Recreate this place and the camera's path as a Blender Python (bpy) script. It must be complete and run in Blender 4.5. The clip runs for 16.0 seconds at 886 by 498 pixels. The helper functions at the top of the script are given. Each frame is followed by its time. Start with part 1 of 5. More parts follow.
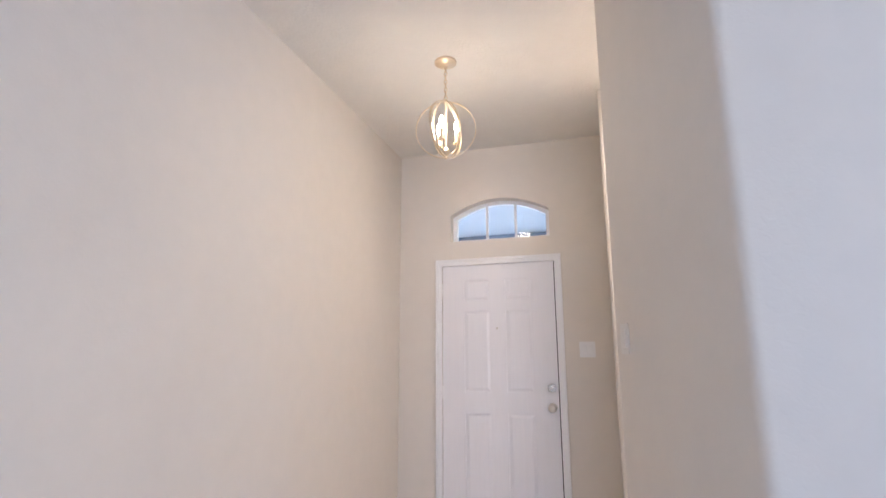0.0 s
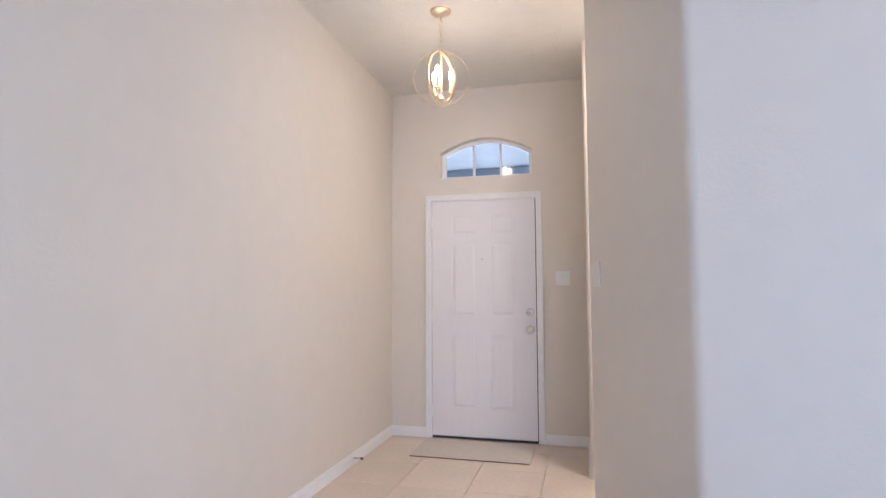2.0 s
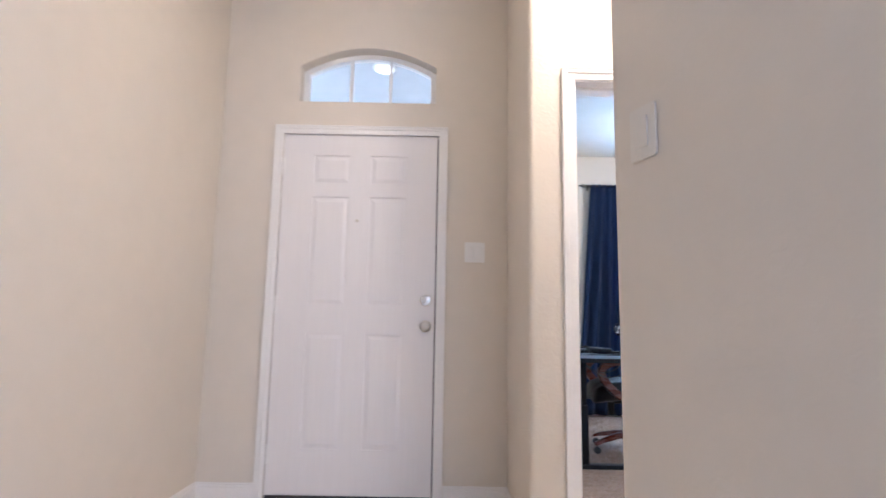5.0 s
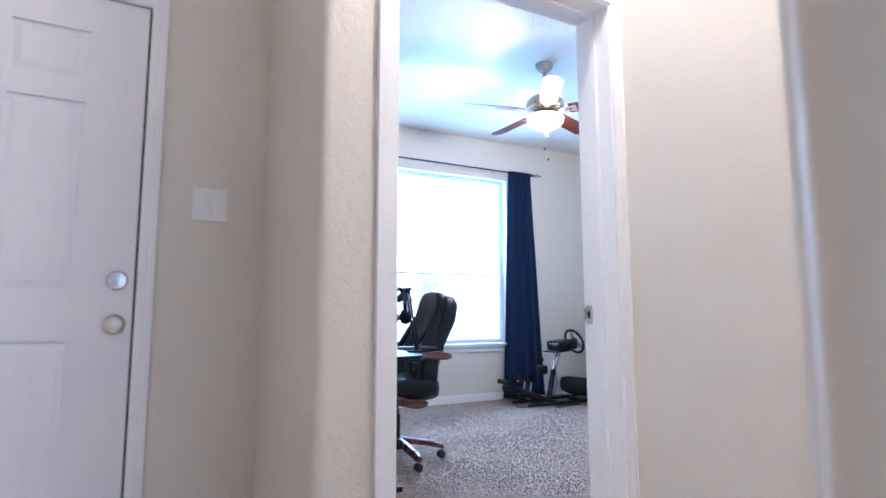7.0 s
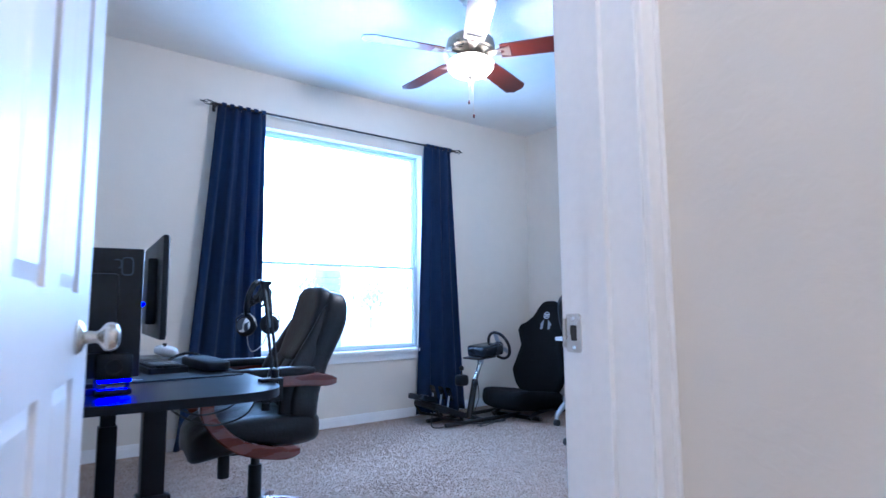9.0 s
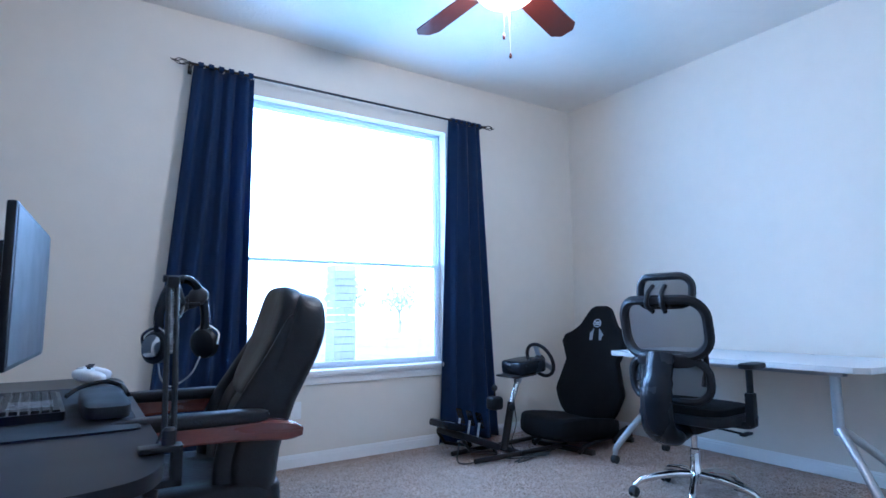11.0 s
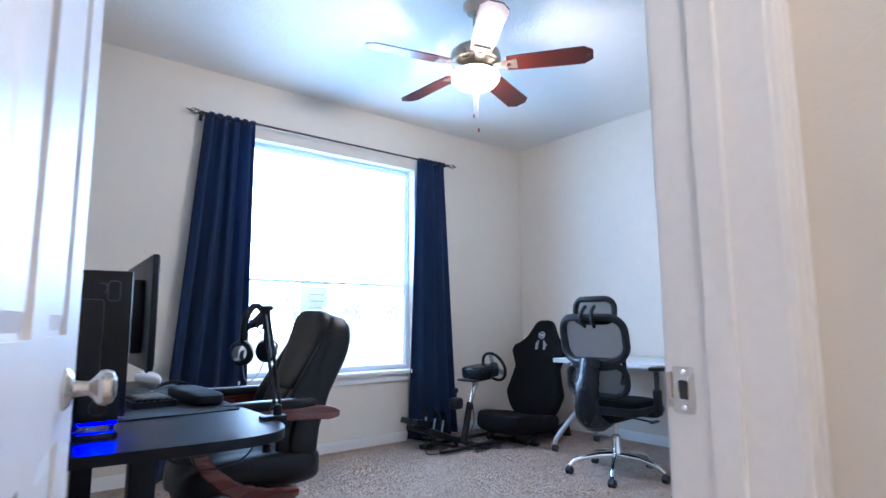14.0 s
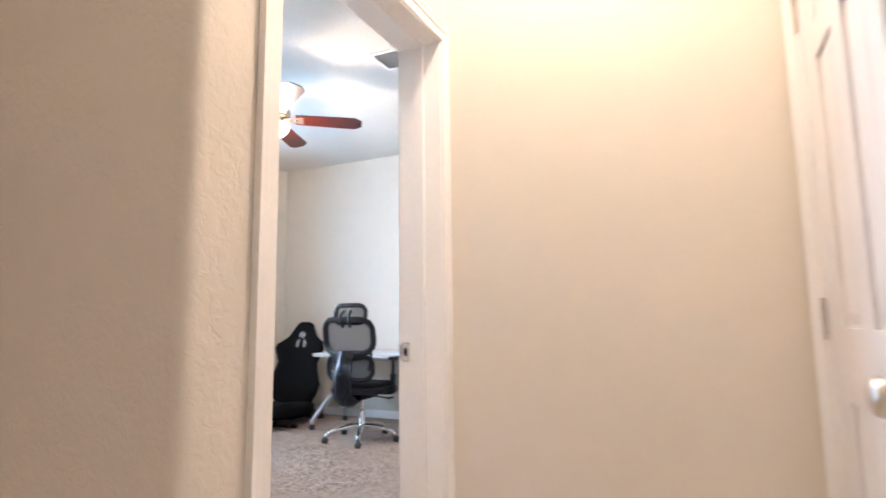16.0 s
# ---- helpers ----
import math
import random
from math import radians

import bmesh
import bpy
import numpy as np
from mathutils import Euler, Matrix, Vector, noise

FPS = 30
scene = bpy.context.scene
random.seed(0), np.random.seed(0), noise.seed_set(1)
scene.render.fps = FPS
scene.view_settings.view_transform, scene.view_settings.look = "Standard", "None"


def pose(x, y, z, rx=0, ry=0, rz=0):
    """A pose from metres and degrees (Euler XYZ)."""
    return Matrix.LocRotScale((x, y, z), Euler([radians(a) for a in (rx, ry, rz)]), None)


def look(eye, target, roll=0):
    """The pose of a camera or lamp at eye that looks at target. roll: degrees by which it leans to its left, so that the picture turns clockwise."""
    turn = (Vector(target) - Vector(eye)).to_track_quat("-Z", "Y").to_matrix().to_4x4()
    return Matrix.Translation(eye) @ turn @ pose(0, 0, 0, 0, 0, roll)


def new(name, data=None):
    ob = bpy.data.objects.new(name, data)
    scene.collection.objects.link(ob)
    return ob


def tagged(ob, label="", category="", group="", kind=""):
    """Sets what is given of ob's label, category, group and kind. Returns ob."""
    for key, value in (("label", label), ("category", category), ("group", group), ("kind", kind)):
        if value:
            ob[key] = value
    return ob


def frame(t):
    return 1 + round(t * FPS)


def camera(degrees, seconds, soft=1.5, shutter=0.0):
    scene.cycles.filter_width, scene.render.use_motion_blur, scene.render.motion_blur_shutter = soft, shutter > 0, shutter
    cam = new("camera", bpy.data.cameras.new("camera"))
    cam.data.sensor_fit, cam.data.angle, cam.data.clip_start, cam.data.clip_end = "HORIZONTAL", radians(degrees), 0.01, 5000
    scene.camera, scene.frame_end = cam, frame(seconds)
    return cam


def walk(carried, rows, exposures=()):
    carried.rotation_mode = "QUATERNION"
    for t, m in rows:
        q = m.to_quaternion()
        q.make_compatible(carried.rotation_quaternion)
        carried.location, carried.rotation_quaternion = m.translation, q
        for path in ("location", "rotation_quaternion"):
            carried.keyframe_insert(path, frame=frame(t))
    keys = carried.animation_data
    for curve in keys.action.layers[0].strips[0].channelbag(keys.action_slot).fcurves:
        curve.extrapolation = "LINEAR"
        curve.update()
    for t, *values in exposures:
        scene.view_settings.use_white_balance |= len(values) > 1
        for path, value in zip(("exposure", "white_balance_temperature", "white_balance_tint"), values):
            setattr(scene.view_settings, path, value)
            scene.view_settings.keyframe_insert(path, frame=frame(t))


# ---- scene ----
cam = camera(77.3, 16.0, shutter=0.5)
PATH = [
    (0, (1.68, -4.316, 1.231), (1.115, -2.444, 1.65), -0.2),
    (0.5, (1.731, -4.535, 1.239), (1.155, -2.643, 1.532), -0.2),
    (1, (1.711, -4.719, 1.239), (1.152, -2.812, 1.462), -0.1),
    (1.5, (1.704, -4.79, 1.234), (1.184, -2.867, 1.417), -0.1),
    (2, (1.673, -4.7, 1.272), (1.179, -2.768, 1.417), -0.2),
    (2.5, (1.629, -4.487, 1.255), (1.147, -2.552, 1.406), -0.2),
    (3, (1.528, -4.246, 1.238), (1.023, -2.317, 1.385), -0.3),
    (3.2, (1.476, -4.144, 1.222), (0.969, -2.216, 1.38), -0.1),
    (5.3, (1.235, -2.978, 0.889), (1.419, -1.009, 1.188), 0.3),
    (5.5, (1.19, -2.874, 0.878), (1.497, -0.92, 1.179), -0.3),
    (6, (1.209, -2.659, 0.932), (1.708, -0.738, 1.181), 0.1),
    (6.5, (1.229, -2.381, 0.98), (1.998, -0.549, 1.209), 0.3),
    (7, (1.322, -2.126, 0.974), (2.25, -0.369, 1.201), -0.1),
    (7.5, (1.437, -1.877, 0.975), (2.42, -0.149, 1.198), -0.1),
    (8, (1.596, -1.636, 0.985), (2.689, 0.024, 1.206), 0.1),
    (8.5, (1.778, -1.452, 0.996), (2.956, 0.15, 1.208), -0.5),
    (10.8, (2.469, -0.587, 1.036), (3.574, 1.066, 1.256), -0.5),
    (11, (2.505, -0.55, 1.029), (3.59, 1.115, 1.254), -0.4),
    (11.5, (2.545, -0.56, 1.021), (3.646, 1.094, 1.247), -0.4),
    (12, (2.532, -0.645, 1.024), (3.713, 0.953, 1.251), -0.4),
    (12.5, (2.432, -0.676, 1.032), (3.673, 0.874, 1.268), -0.6),
    (13, (2.269, -0.741, 1.056), (3.511, 0.807, 1.303), -0.5),
    (13.5, (2.113, -0.864, 1.058), (3.352, 0.685, 1.314), -0.3),
    (13.8, (1.987, -0.969, 1.077), (3.233, 0.575, 1.328), -0.2),
    (14, (1.937, -1.044, 1.059), (3.174, 0.506, 1.32), -0.3),
    (14.5, (1.737, -1.198, 1.067), (3.018, 0.315, 1.332), -0.0),
    (15, (1.513, -1.318, 1.065), (3.02, -0.03, 1.33), -0.3),
    (15.5, (1.262, -1.457, 1.063), (2.924, -0.376, 1.323), -0.7),
    (16, (1.031, -1.571, 1.069), (2.821, -0.717, 1.324), -0.7),
]
EXPOSURES = [
    (0, 0.42, 5000, 16), (3.2, 0.42, 5000, 16), (5.3, 0.48, 5000, 16), (6.5, 0.3, 4750, 15), (7.0, 0.3, 4500, 15), (7.5, 0.28, 4400, 15), (8.0, 0.2, 4330, 16),
    (8.7, 0.15, 4200, 15), (11, -0.1, 4250, 13), (12.5, -0.18, 4400, 14), (14, 0.0, 4750, 15), (15, 0.1, 5600, 17), (16, 0.4, 5650, 17),
]
walk(cam, [(t, look(eye, target, roll)) for t, eye, target, roll in PATH], EXPOSURES)

# ---- light ----
world = bpy.data.worlds.new("sky")
scene.world = world
world.use_nodes = True
wn = world.node_tree.nodes
sky = wn.new("ShaderNodeTexSky")
sky.sky_type = "NISHITA"
sky.sun_disc = False
sky.sun_elevation = radians(48)
sky.sun_rotation = radians(160)
world.node_tree.links.new(sky.outputs[0], wn["Background"].inputs[0])
wn["Background"].inputs[1].default_value = 0.15


def lamp(name, kind, power, colour, m, **more):
    data = bpy.data.lights.new(name, kind)
    data.energy, data.color = power, colour
    if "size" in more:
        data.shape, data.size, data.size_y = "RECTANGLE", more["size"][0], more["size"][1]
    if "radius" in more:
        data.shadow_soft_size = more["radius"]
    if "angle" in more:
        data.angle = radians(more["angle"])
    ob = new(name, data)
    ob.matrix_world = m
    return ob


lamp("sun", "SUN", 5.0, (1.0, 0.95, 0.88), pose(0, 0, 30, 42, 0, -20), angle=0.6)
lamp("bedroom_window_light", "AREA", 60, (0.50, 0.78, 1.0), pose(4.15, 3.42, 1.96, -90, 0, 0), size=(1.65, 1.08))
lamp("living_window_light", "AREA", 27, (0.86, 0.90, 1.0), pose(5.6, -5.6, 1.6, 0, 90, 0), size=(2.0, 2.6))
lamp("rear_window_light", "AREA", 54, (0.80, 0.88, 1.0), pose(3.3, -8.98, 1.5, 90, 0, 0), size=(3.0, 2.0))
FAN_X, FAN_Y = 4.07, 1.306
lamp("fan_bulb", "POINT", 66, (1.0, 0.79, 0.57), pose(FAN_X, FAN_Y, 2.43), radius=0.05)
PEND_X, PEND_Y, PEND_Z = 0.82, -1.40, 2.60

# ---- materials ----
def material(name, colour, rough=0.6, metal=0.0, vary=0.08, scale=6.0, bump=0.0, bump_scale=80.0, fine=60.0, emit=None, power=0.0, sheen=0.0, spec=0.5, stretch=None, coat=0.0):
    mat = bpy.data.materials.new(name)
    mat.use_nodes = True
    nodes, links = mat.node_tree.nodes, mat.node_tree.links
    b = nodes["Principled BSDF"]
    b.inputs["Roughness"].default_value, b.inputs["Metallic"].default_value = rough, metal
    b.inputs["Specular IOR Level"].default_value = spec
    b.inputs["Coat Weight"].default_value = coat
    if sheen:
        b.inputs["Sheen Weight"].default_value = sheen
    place = nodes.new("ShaderNodeTexCoord")
    at = place.outputs["Object"]
    if stretch:
        mp = nodes.new("ShaderNodeMapping")
        mp.inputs["Scale"].default_value = stretch
        links.new(at, mp.inputs[0])
        at = mp.outputs[0]
    big, small = nodes.new("ShaderNodeTexNoise"), nodes.new("ShaderNodeTexNoise")
    for n, s, d in ((big, scale, 4), (small, fine, 3)):
        n.inputs["Scale"].default_value, n.inputs["Detail"].default_value = s, d
        links.new(at, n.inputs["Vector"])
    both = nodes.new("ShaderNodeMath")
    both.operation = "ADD"
    links.new(big.outputs[0], both.inputs[0])
    links.new(small.outputs[0], both.inputs[1])
    ramp = nodes.new("ShaderNodeMapRange")
    ramp.inputs[1].default_value, ramp.inputs[2].default_value = 0.7, 1.3
    ramp.inputs[3].default_value, ramp.inputs[4].default_value = 1 - vary, 1 + vary
    links.new(both.outputs[0], ramp.inputs[0])
    mix = nodes.new("ShaderNodeMix")
    mix.data_type, mix.blend_type = "RGBA", "MULTIPLY"
    mix.inputs[0].default_value = 1.0
    mix.inputs[6].default_value = (*colour, 1)
    links.new(ramp.outputs[0], mix.inputs[7])
    links.new(mix.outputs[2], b.inputs["Base Color"])
    rr = nodes.new("ShaderNodeMapRange")
    rr.inputs[1].default_value, rr.inputs[2].default_value = 0.3, 0.7
    rr.inputs[3].default_value, rr.inputs[4].default_value = max(0.02, rough * 0.85), min(1, rough * 1.15)
    links.new(big.outputs[0], rr.inputs[0])
    links.new(rr.outputs[0], b.inputs["Roughness"])
    if bump:
        grain = nodes.new("ShaderNodeTexNoise")
        grain.inputs["Scale"].default_value, grain.inputs["Detail"].default_value = bump_scale, 3
        links.new(at, grain.inputs["Vector"])
        bp = nodes.new("ShaderNodeBump")
        bp.inputs["Strength"].default_value, bp.inputs["Distance"].default_value = 1.0, bump
        links.new(grain.outputs[0], bp.inputs["Height"])
        links.new(bp.outputs[0], b.inputs["Normal"])
    if emit:
        b.inputs["Emission Color"].default_value = (*emit, 1)
        b.inputs["Emission Strength"].default_value = power
    return mat


def wall_paint(name, colour, depth=0.0014):
    """Knockdown-textured drywall paint."""
    mat = material(name, colour, 0.62, vary=0.02, scale=1.3, fine=9, spec=0.3)
    nodes, links = mat.node_tree.nodes, mat.node_tree.links
    place = nodes.new("ShaderNodeTexCoord")
    n = nodes.new("ShaderNodeTexNoise")
    n.inputs["Scale"].default_value, n.inputs["Detail"].default_value, n.inputs["Distortion"].default_value = 46, 2.5, 0.7
    links.new(place.outputs["Object"], n.inputs["Vector"])
    flat = nodes.new("ShaderNodeMapRange")
    flat.inputs[1].default_value, flat.inputs[2].default_value = 0.40, 0.60
    links.new(n.outputs[0], flat.inputs[0])
    bp = nodes.new("ShaderNodeBump")
    bp.inputs["Strength"].default_value, bp.inputs["Distance"].default_value = 0.4, depth
    links.new(flat.outputs[0], bp.inputs["Height"])
    links.new(bp.outputs[0], nodes["Principled BSDF"].inputs["Normal"])
    return mat


def glass_material(name, tint=(1, 1, 1), rough=0.0):
    mat = bpy.data.materials.new(name)
    mat.use_nodes = True
    b = mat.node_tree.nodes["Principled BSDF"]
    b.inputs["Base Color"].default_value = (*tint, 1)
    b.inputs["Transmission Weight"].default_value, b.inputs["Roughness"].default_value, b.inputs["IOR"].default_value = 1.0, rough, 1.45
    return mat


M_WALL = wall_paint("wall paint", (0.715, 0.655, 0.57), 0.0013)
M_WALL_FINE = wall_paint("smoother wall paint", (0.715, 0.655, 0.57), 0.0005)
M_CEIL = wall_paint("ceiling paint", (0.77, 0.735, 0.675), 0.0022)
M_TRIM = material("white trim paint", (0.85, 0.83, 0.81), 0.38, vary=0.025, scale=3, bump=0.0004, bump_scale=40)
M_DOOR = material("white door paint", (0.80, 0.775, 0.775), 0.42, vary=0.02, scale=2, bump=0.0005, bump_scale=120, stretch=(1, 1, 0.06))
M_CARPET = material("carpet pile", (0.345, 0.258, 0.2), 0.95, vary=0.2, scale=14, fine=70, bump=0.01, bump_scale=70, sheen=0.2, spec=0.1)
_n, _l = M_CARPET.node_tree.nodes, M_CARPET.node_tree.links
_geo, _lift, _tint = _n.new("ShaderNodeNewGeometry"), _n.new("ShaderNodeMapRange"), _n.new("ShaderNodeMix")
_lift.inputs[3].default_value, _lift.inputs[4].default_value = 0.88, 1.12
_tint.data_type, _tint.blend_type = "RGBA", "MULTIPLY"
_tint.inputs[0].default_value = 1.0
_l.new(_geo.outputs["Random Per Island"], _lift.inputs[0])
_l.new(_lift.outputs[0], _tint.inputs[7])
_l.new(_n["Principled BSDF"].inputs["Base Color"].links[0].from_socket, _tint.inputs[6])
_l.new(_tint.outputs[2], _n["Principled BSDF"].inputs["Base Color"])
M_TILE = material("beige floor tile", (0.66, 0.56, 0.455), 0.35, vary=0.08, scale=2.5, fine=30, bump=0.0006, bump_scale=30)
M_GROUT = material("grout", (0.63, 0.53, 0.43), 0.8, vary=0.04)
M_NICKEL = material("satin nickel", (0.62, 0.58, 0.52), 0.28, 1.0, vary=0.05)
M_CHROME = material("chrome", (0.78, 0.79, 0.80), 0.08, 1.0, vary=0.02)
M_GLASS = glass_material("window glass")
M_PLATE = material("white plastic", (0.80, 0.79, 0.77), 0.35, vary=0.01)
M_PLATE_DULL = material("beige-white plastic", (0.73, 0.69, 0.62), 0.45, vary=0.02)
M_VINYL = material("glare-washed white vinyl", (0.78, 0.78, 0.78), 0.4, vary=0.02)
def let_through(mat, colour, share):
    """Lets part of the light shine through a thin sheet."""
    n, l = mat.node_tree.nodes, mat.node_tree.links
    thin, both = n.new("ShaderNodeBsdfTranslucent"), n.new("ShaderNodeMixShader")
    thin.inputs[0].default_value = (*colour, 1)
    both.inputs[0].default_value = share
    l.new(n["Principled BSDF"].outputs[0], both.inputs[1])
    l.new(thin.outputs[0], both.inputs[2])
    l.new(both.outputs[0], n["Material Output"].inputs[0])


# Opaque vinyl let half through, so the frame glows as if washed by glare.
let_through(M_VINYL, (0.85, 0.9, 0.95), 0.5)
M_DARK = material("dark slot", (0.02, 0.02, 0.02), 0.7)
M_GROUND = material("outdoor concrete and grass", (0.50, 0.49, 0.44), 0.9, vary=0.25, scale=0.4, fine=5)

# ---- building blocks ----
def part(name, bm, mat, parent=None, label="", smooth=True):
    """Links a bmesh as one mesh object under a thing or a part."""
    me = bpy.data.meshes.new(name)
    bmesh.ops.recalc_face_normals(bm, faces=bm.faces[:])
    bm.to_mesh(me)
    bm.free()
    for m in (mat if isinstance(mat, (list, tuple)) else [mat]):
        me.materials.append(m)
    if smooth:
        me.set_sharp_from_angle(angle=radians(38))
        for p in me.polygons:
            p.use_smooth = True
    ob = new(name, me)
    if parent:
        ob.parent = parent
    if label:
        ob["label"] = label
    return ob


def thing(name, label, category, m=None, group=""):
    ob = new(name)
    ob.empty_display_size = 0.1
    ob.matrix_world = m or Matrix()
    return tagged(ob, label, category, group)


def structure(name, bm, mat, label, category, smooth=False):
    return tagged(part(name, bm, mat, smooth=smooth), label, category, kind="structure")


def box(bm, x0, y0, z0, x1, y1, z1, bevel=0.0, m=None, seg=2):
    made = bmesh.ops.create_cube(bm, size=1.0)["verts"]
    bmesh.ops.scale(bm, vec=(abs(x1 - x0), abs(y1 - y0), abs(z1 - z0)), verts=made)
    bmesh.ops.translate(bm, vec=((x0 + x1) / 2, (y0 + y1) / 2, (z0 + z1) / 2), verts=made)
    if bevel:
        edges = list({e for v in made for e in v.link_edges})
        done = bmesh.ops.bevel(bm, geom=edges, offset=bevel, segments=seg, profile=0.6, affect="EDGES")
        made = list({v for f in done["faces"] for v in f.verts} | {v for v in made if v.is_valid})
    if m:
        bmesh.ops.transform(bm, matrix=m, verts=made)
    return bm


def one_box(*a, bevel=0.0, m=None):
    return box(bmesh.new(), *a, bevel=bevel, m=m)


def tube(bm, points, radius, seg=10, caps=True):
    """A round bar along points; radius may be one number or one a point."""
    pts = [Vector(p) for p in points]
    radii = radius if isinstance(radius, (list, tuple)) else [radius] * len(pts)
    rings, up = [], None
    for i, p in enumerate(pts):
        d = (pts[min(i + 1, len(pts) - 1)] - pts[max(i - 1, 0)]).normalized()
        if up is None:
            up = d.orthogonal().normalized()
        up = (up - d * up.dot(d)).normalized()
        side = d.cross(up)
        rings.append([bm.verts.new(p + radii[i] * (math.cos(a) * up + math.sin(a) * side)) for a in [2 * math.pi * k / seg for k in range(seg)]])
    for a, b in zip(rings, rings[1:]):
        for k in range(seg):
            bm.faces.new((a[k], a[(k + 1) % seg], b[(k + 1) % seg], b[k]))
    if caps:
        bm.faces.new(rings[0][::-1])
        bm.faces.new(rings[-1])
    return bm


def curve_points(points, steps=8):
    """Catmull-Rom points through the given ones."""
    p = [Vector(q) for q in points]
    p = [2 * p[0] - p[1]] + p + [2 * p[-1] - p[-2]]
    out = []
    for i in range(1, len(p) - 2):
        for k in range(steps):
            t = k / steps
            out.append(0.5 * ((2 * p[i]) + (p[i + 1] - p[i - 1]) * t + (2 * p[i - 1] - 5 * p[i] + 4 * p[i + 1] - p[i + 2]) * t * t + (3 * p[i] - p[i - 1] - 3 * p[i + 1] + p[i + 2]) * t ** 3))
    return out + [p[-2]]


def lathe(bm, profile, m=None, seg=24):
    """Turns (radius, height) pairs round z."""
    rings, made = [], []
    for r, z in profile:
        ring = [bm.verts.new((r * math.cos(2 * math.pi * k / seg), r * math.sin(2 * math.pi * k / seg), z)) for k in range(seg)] if r > 1e-5 else [bm.verts.new((0, 0, z))]
        rings.append(ring)
        made += ring
    for a, b in zip(rings, rings[1:]):
        for k in range(seg):
            j = (k + 1) % seg
            if len(a) == 1 and len(b) == 1:
                continue
            if len(a) == 1:
                bm.faces.new((a[0], b[j], b[k]))
            elif len(b) == 1:
                bm.faces.new((a[k], a[j], b[0]))
            else:
                bm.faces.new((a[k], a[j], b[j], b[k]))
    for ring, flip in ((rings[0], True), (rings[-1], False)):
        if len(ring) > 1:
            bm.faces.new(ring[::-1] if flip else ring)
    if m:
        bmesh.ops.transform(bm, matrix=m, verts=made)
    return bm


def sheet(bm, outline, holes=(), thick=0.02, m=None):
    """A flat plate with holes, drawn in x and y and grown upwards by thick."""
    edges = []
    for loop in (outline, *holes):
        vs = [bm.verts.new((x, y, 0)) for x, y in loop]
        edges += [bm.edges.new((a, b)) for a, b in zip(vs, vs[1:] + vs[:1])]
    faces = [g for g in bmesh.ops.triangle_fill(bm, use_beauty=True, use_dissolve=False, edges=edges)["geom"] if isinstance(g, bmesh.types.BMFace)]
    grown = bmesh.ops.extrude_face_region(bm, geom=faces, use_keep_orig=True)
    top = [g for g in grown["geom"] if isinstance(g, bmesh.types.BMVert)]
    bmesh.ops.translate(bm, vec=(0, 0, thick), verts=top)
    if m:
        base = {v for e in edges for v in e.verts}
        bmesh.ops.transform(bm, matrix=m, verts=list(base) + top)
    return bm


def rounded(w, h, r, seg=5, cx=0.0, cy=0.0):
    out = []
    for sx, sy, a0 in ((1, 1, 0), (-1, 1, 90), (-1, -1, 180), (1, -1, 270)):
        for k in range(seg + 1):
            a = radians(a0 + 90 * k / seg)
            out.append((cx + sx * (w / 2 - r) + r * math.cos(a), cy + sy * (h / 2 - r) + r * math.sin(a)))
    return out


def pillow(bm, size, m=None, power=0.35, nu=28, nv=14, shape=None):
    """A soft block: a superellipsoid of that size; shape(v) may bend it."""
    def sp(x, p):
        return math.copysign(abs(x) ** p, x)
    rings, made = [], []
    for j in range(nv + 1):
        b = -math.pi / 2 + math.pi * j / nv
        n = 1 if j in (0, nv) else nu
        ring = []
        for k in range(n):
            a = 2 * math.pi * k / nu
            v = Vector((size[0] / 2 * sp(math.cos(b), power) * sp(math.cos(a), power), size[1] / 2 * sp(math.cos(b), power) * sp(math.sin(a), power), size[2] / 2 * sp(math.sin(b), power)))
            ring.append(bm.verts.new(shape(v) if shape else v))
        rings.append(ring)
        made += ring
    for a, b in zip(rings, rings[1:]):
        for k in range(nu):
            j = (k + 1) % nu
            if len(a) == 1:
                bm.faces.new((a[0], b[j], b[k]))
            elif len(b) == 1:
                bm.faces.new((a[k], a[j], b[0]))
            else:
                bm.faces.new((a[k], a[j], b[j], b[k]))
    if m:
        bmesh.ops.transform(bm, matrix=m, verts=made)
    return bm


XZ = Matrix(((1, 0, 0, 0), (0, 0, 1, 0), (0, 1, 0, 0), (0, 0, 0, 1)))  # plate x, y -> x, z; thickness to +y
YZ = Matrix(((0, 0, 1, 0), (1, 0, 0, 0), (0, 1, 0, 0), (0, 0, 0, 1)))  # plate x, y -> y, z; thickness to +x


def rect(x0, y0, x1, y1):
    return [(x0, y0), (x1, y0), (x1, y1), (x0, y1)]


# ---- the shell ----
H_FOYER, H_ROOM = 3.04, 2.98
TOP = 3.2
DOOR_L, DOOR_R, DOOR_H = 0.372, 1.279, 2.045
FOYER_R = 1.685
WT = 0.158            # thickness of that wall
YB = -0.775            # face of the wall that holds the bedroom door
BD_L, BD_R = 1.899, 2.688
NOOK_R = 2.735
NOOK_S = -1.82
WIN_Y = 3.22
ROOM_R = 6.45
ROOM_L = 1.81
WIN = (3.30, 0.63, 4.99, 2.52)


def arch(x0, x1, z0, z1, rise, n=16):
    pts = [(x0, z0), (x1, z0)]
    return pts + [(x1 + (x0 - x1) * k / n, z1 + rise * (1 - (2 * k / n - 1) ** 2)) for k in range(n + 1)]


def translate(x, y, z):
    return Matrix.Translation((x, y, z))


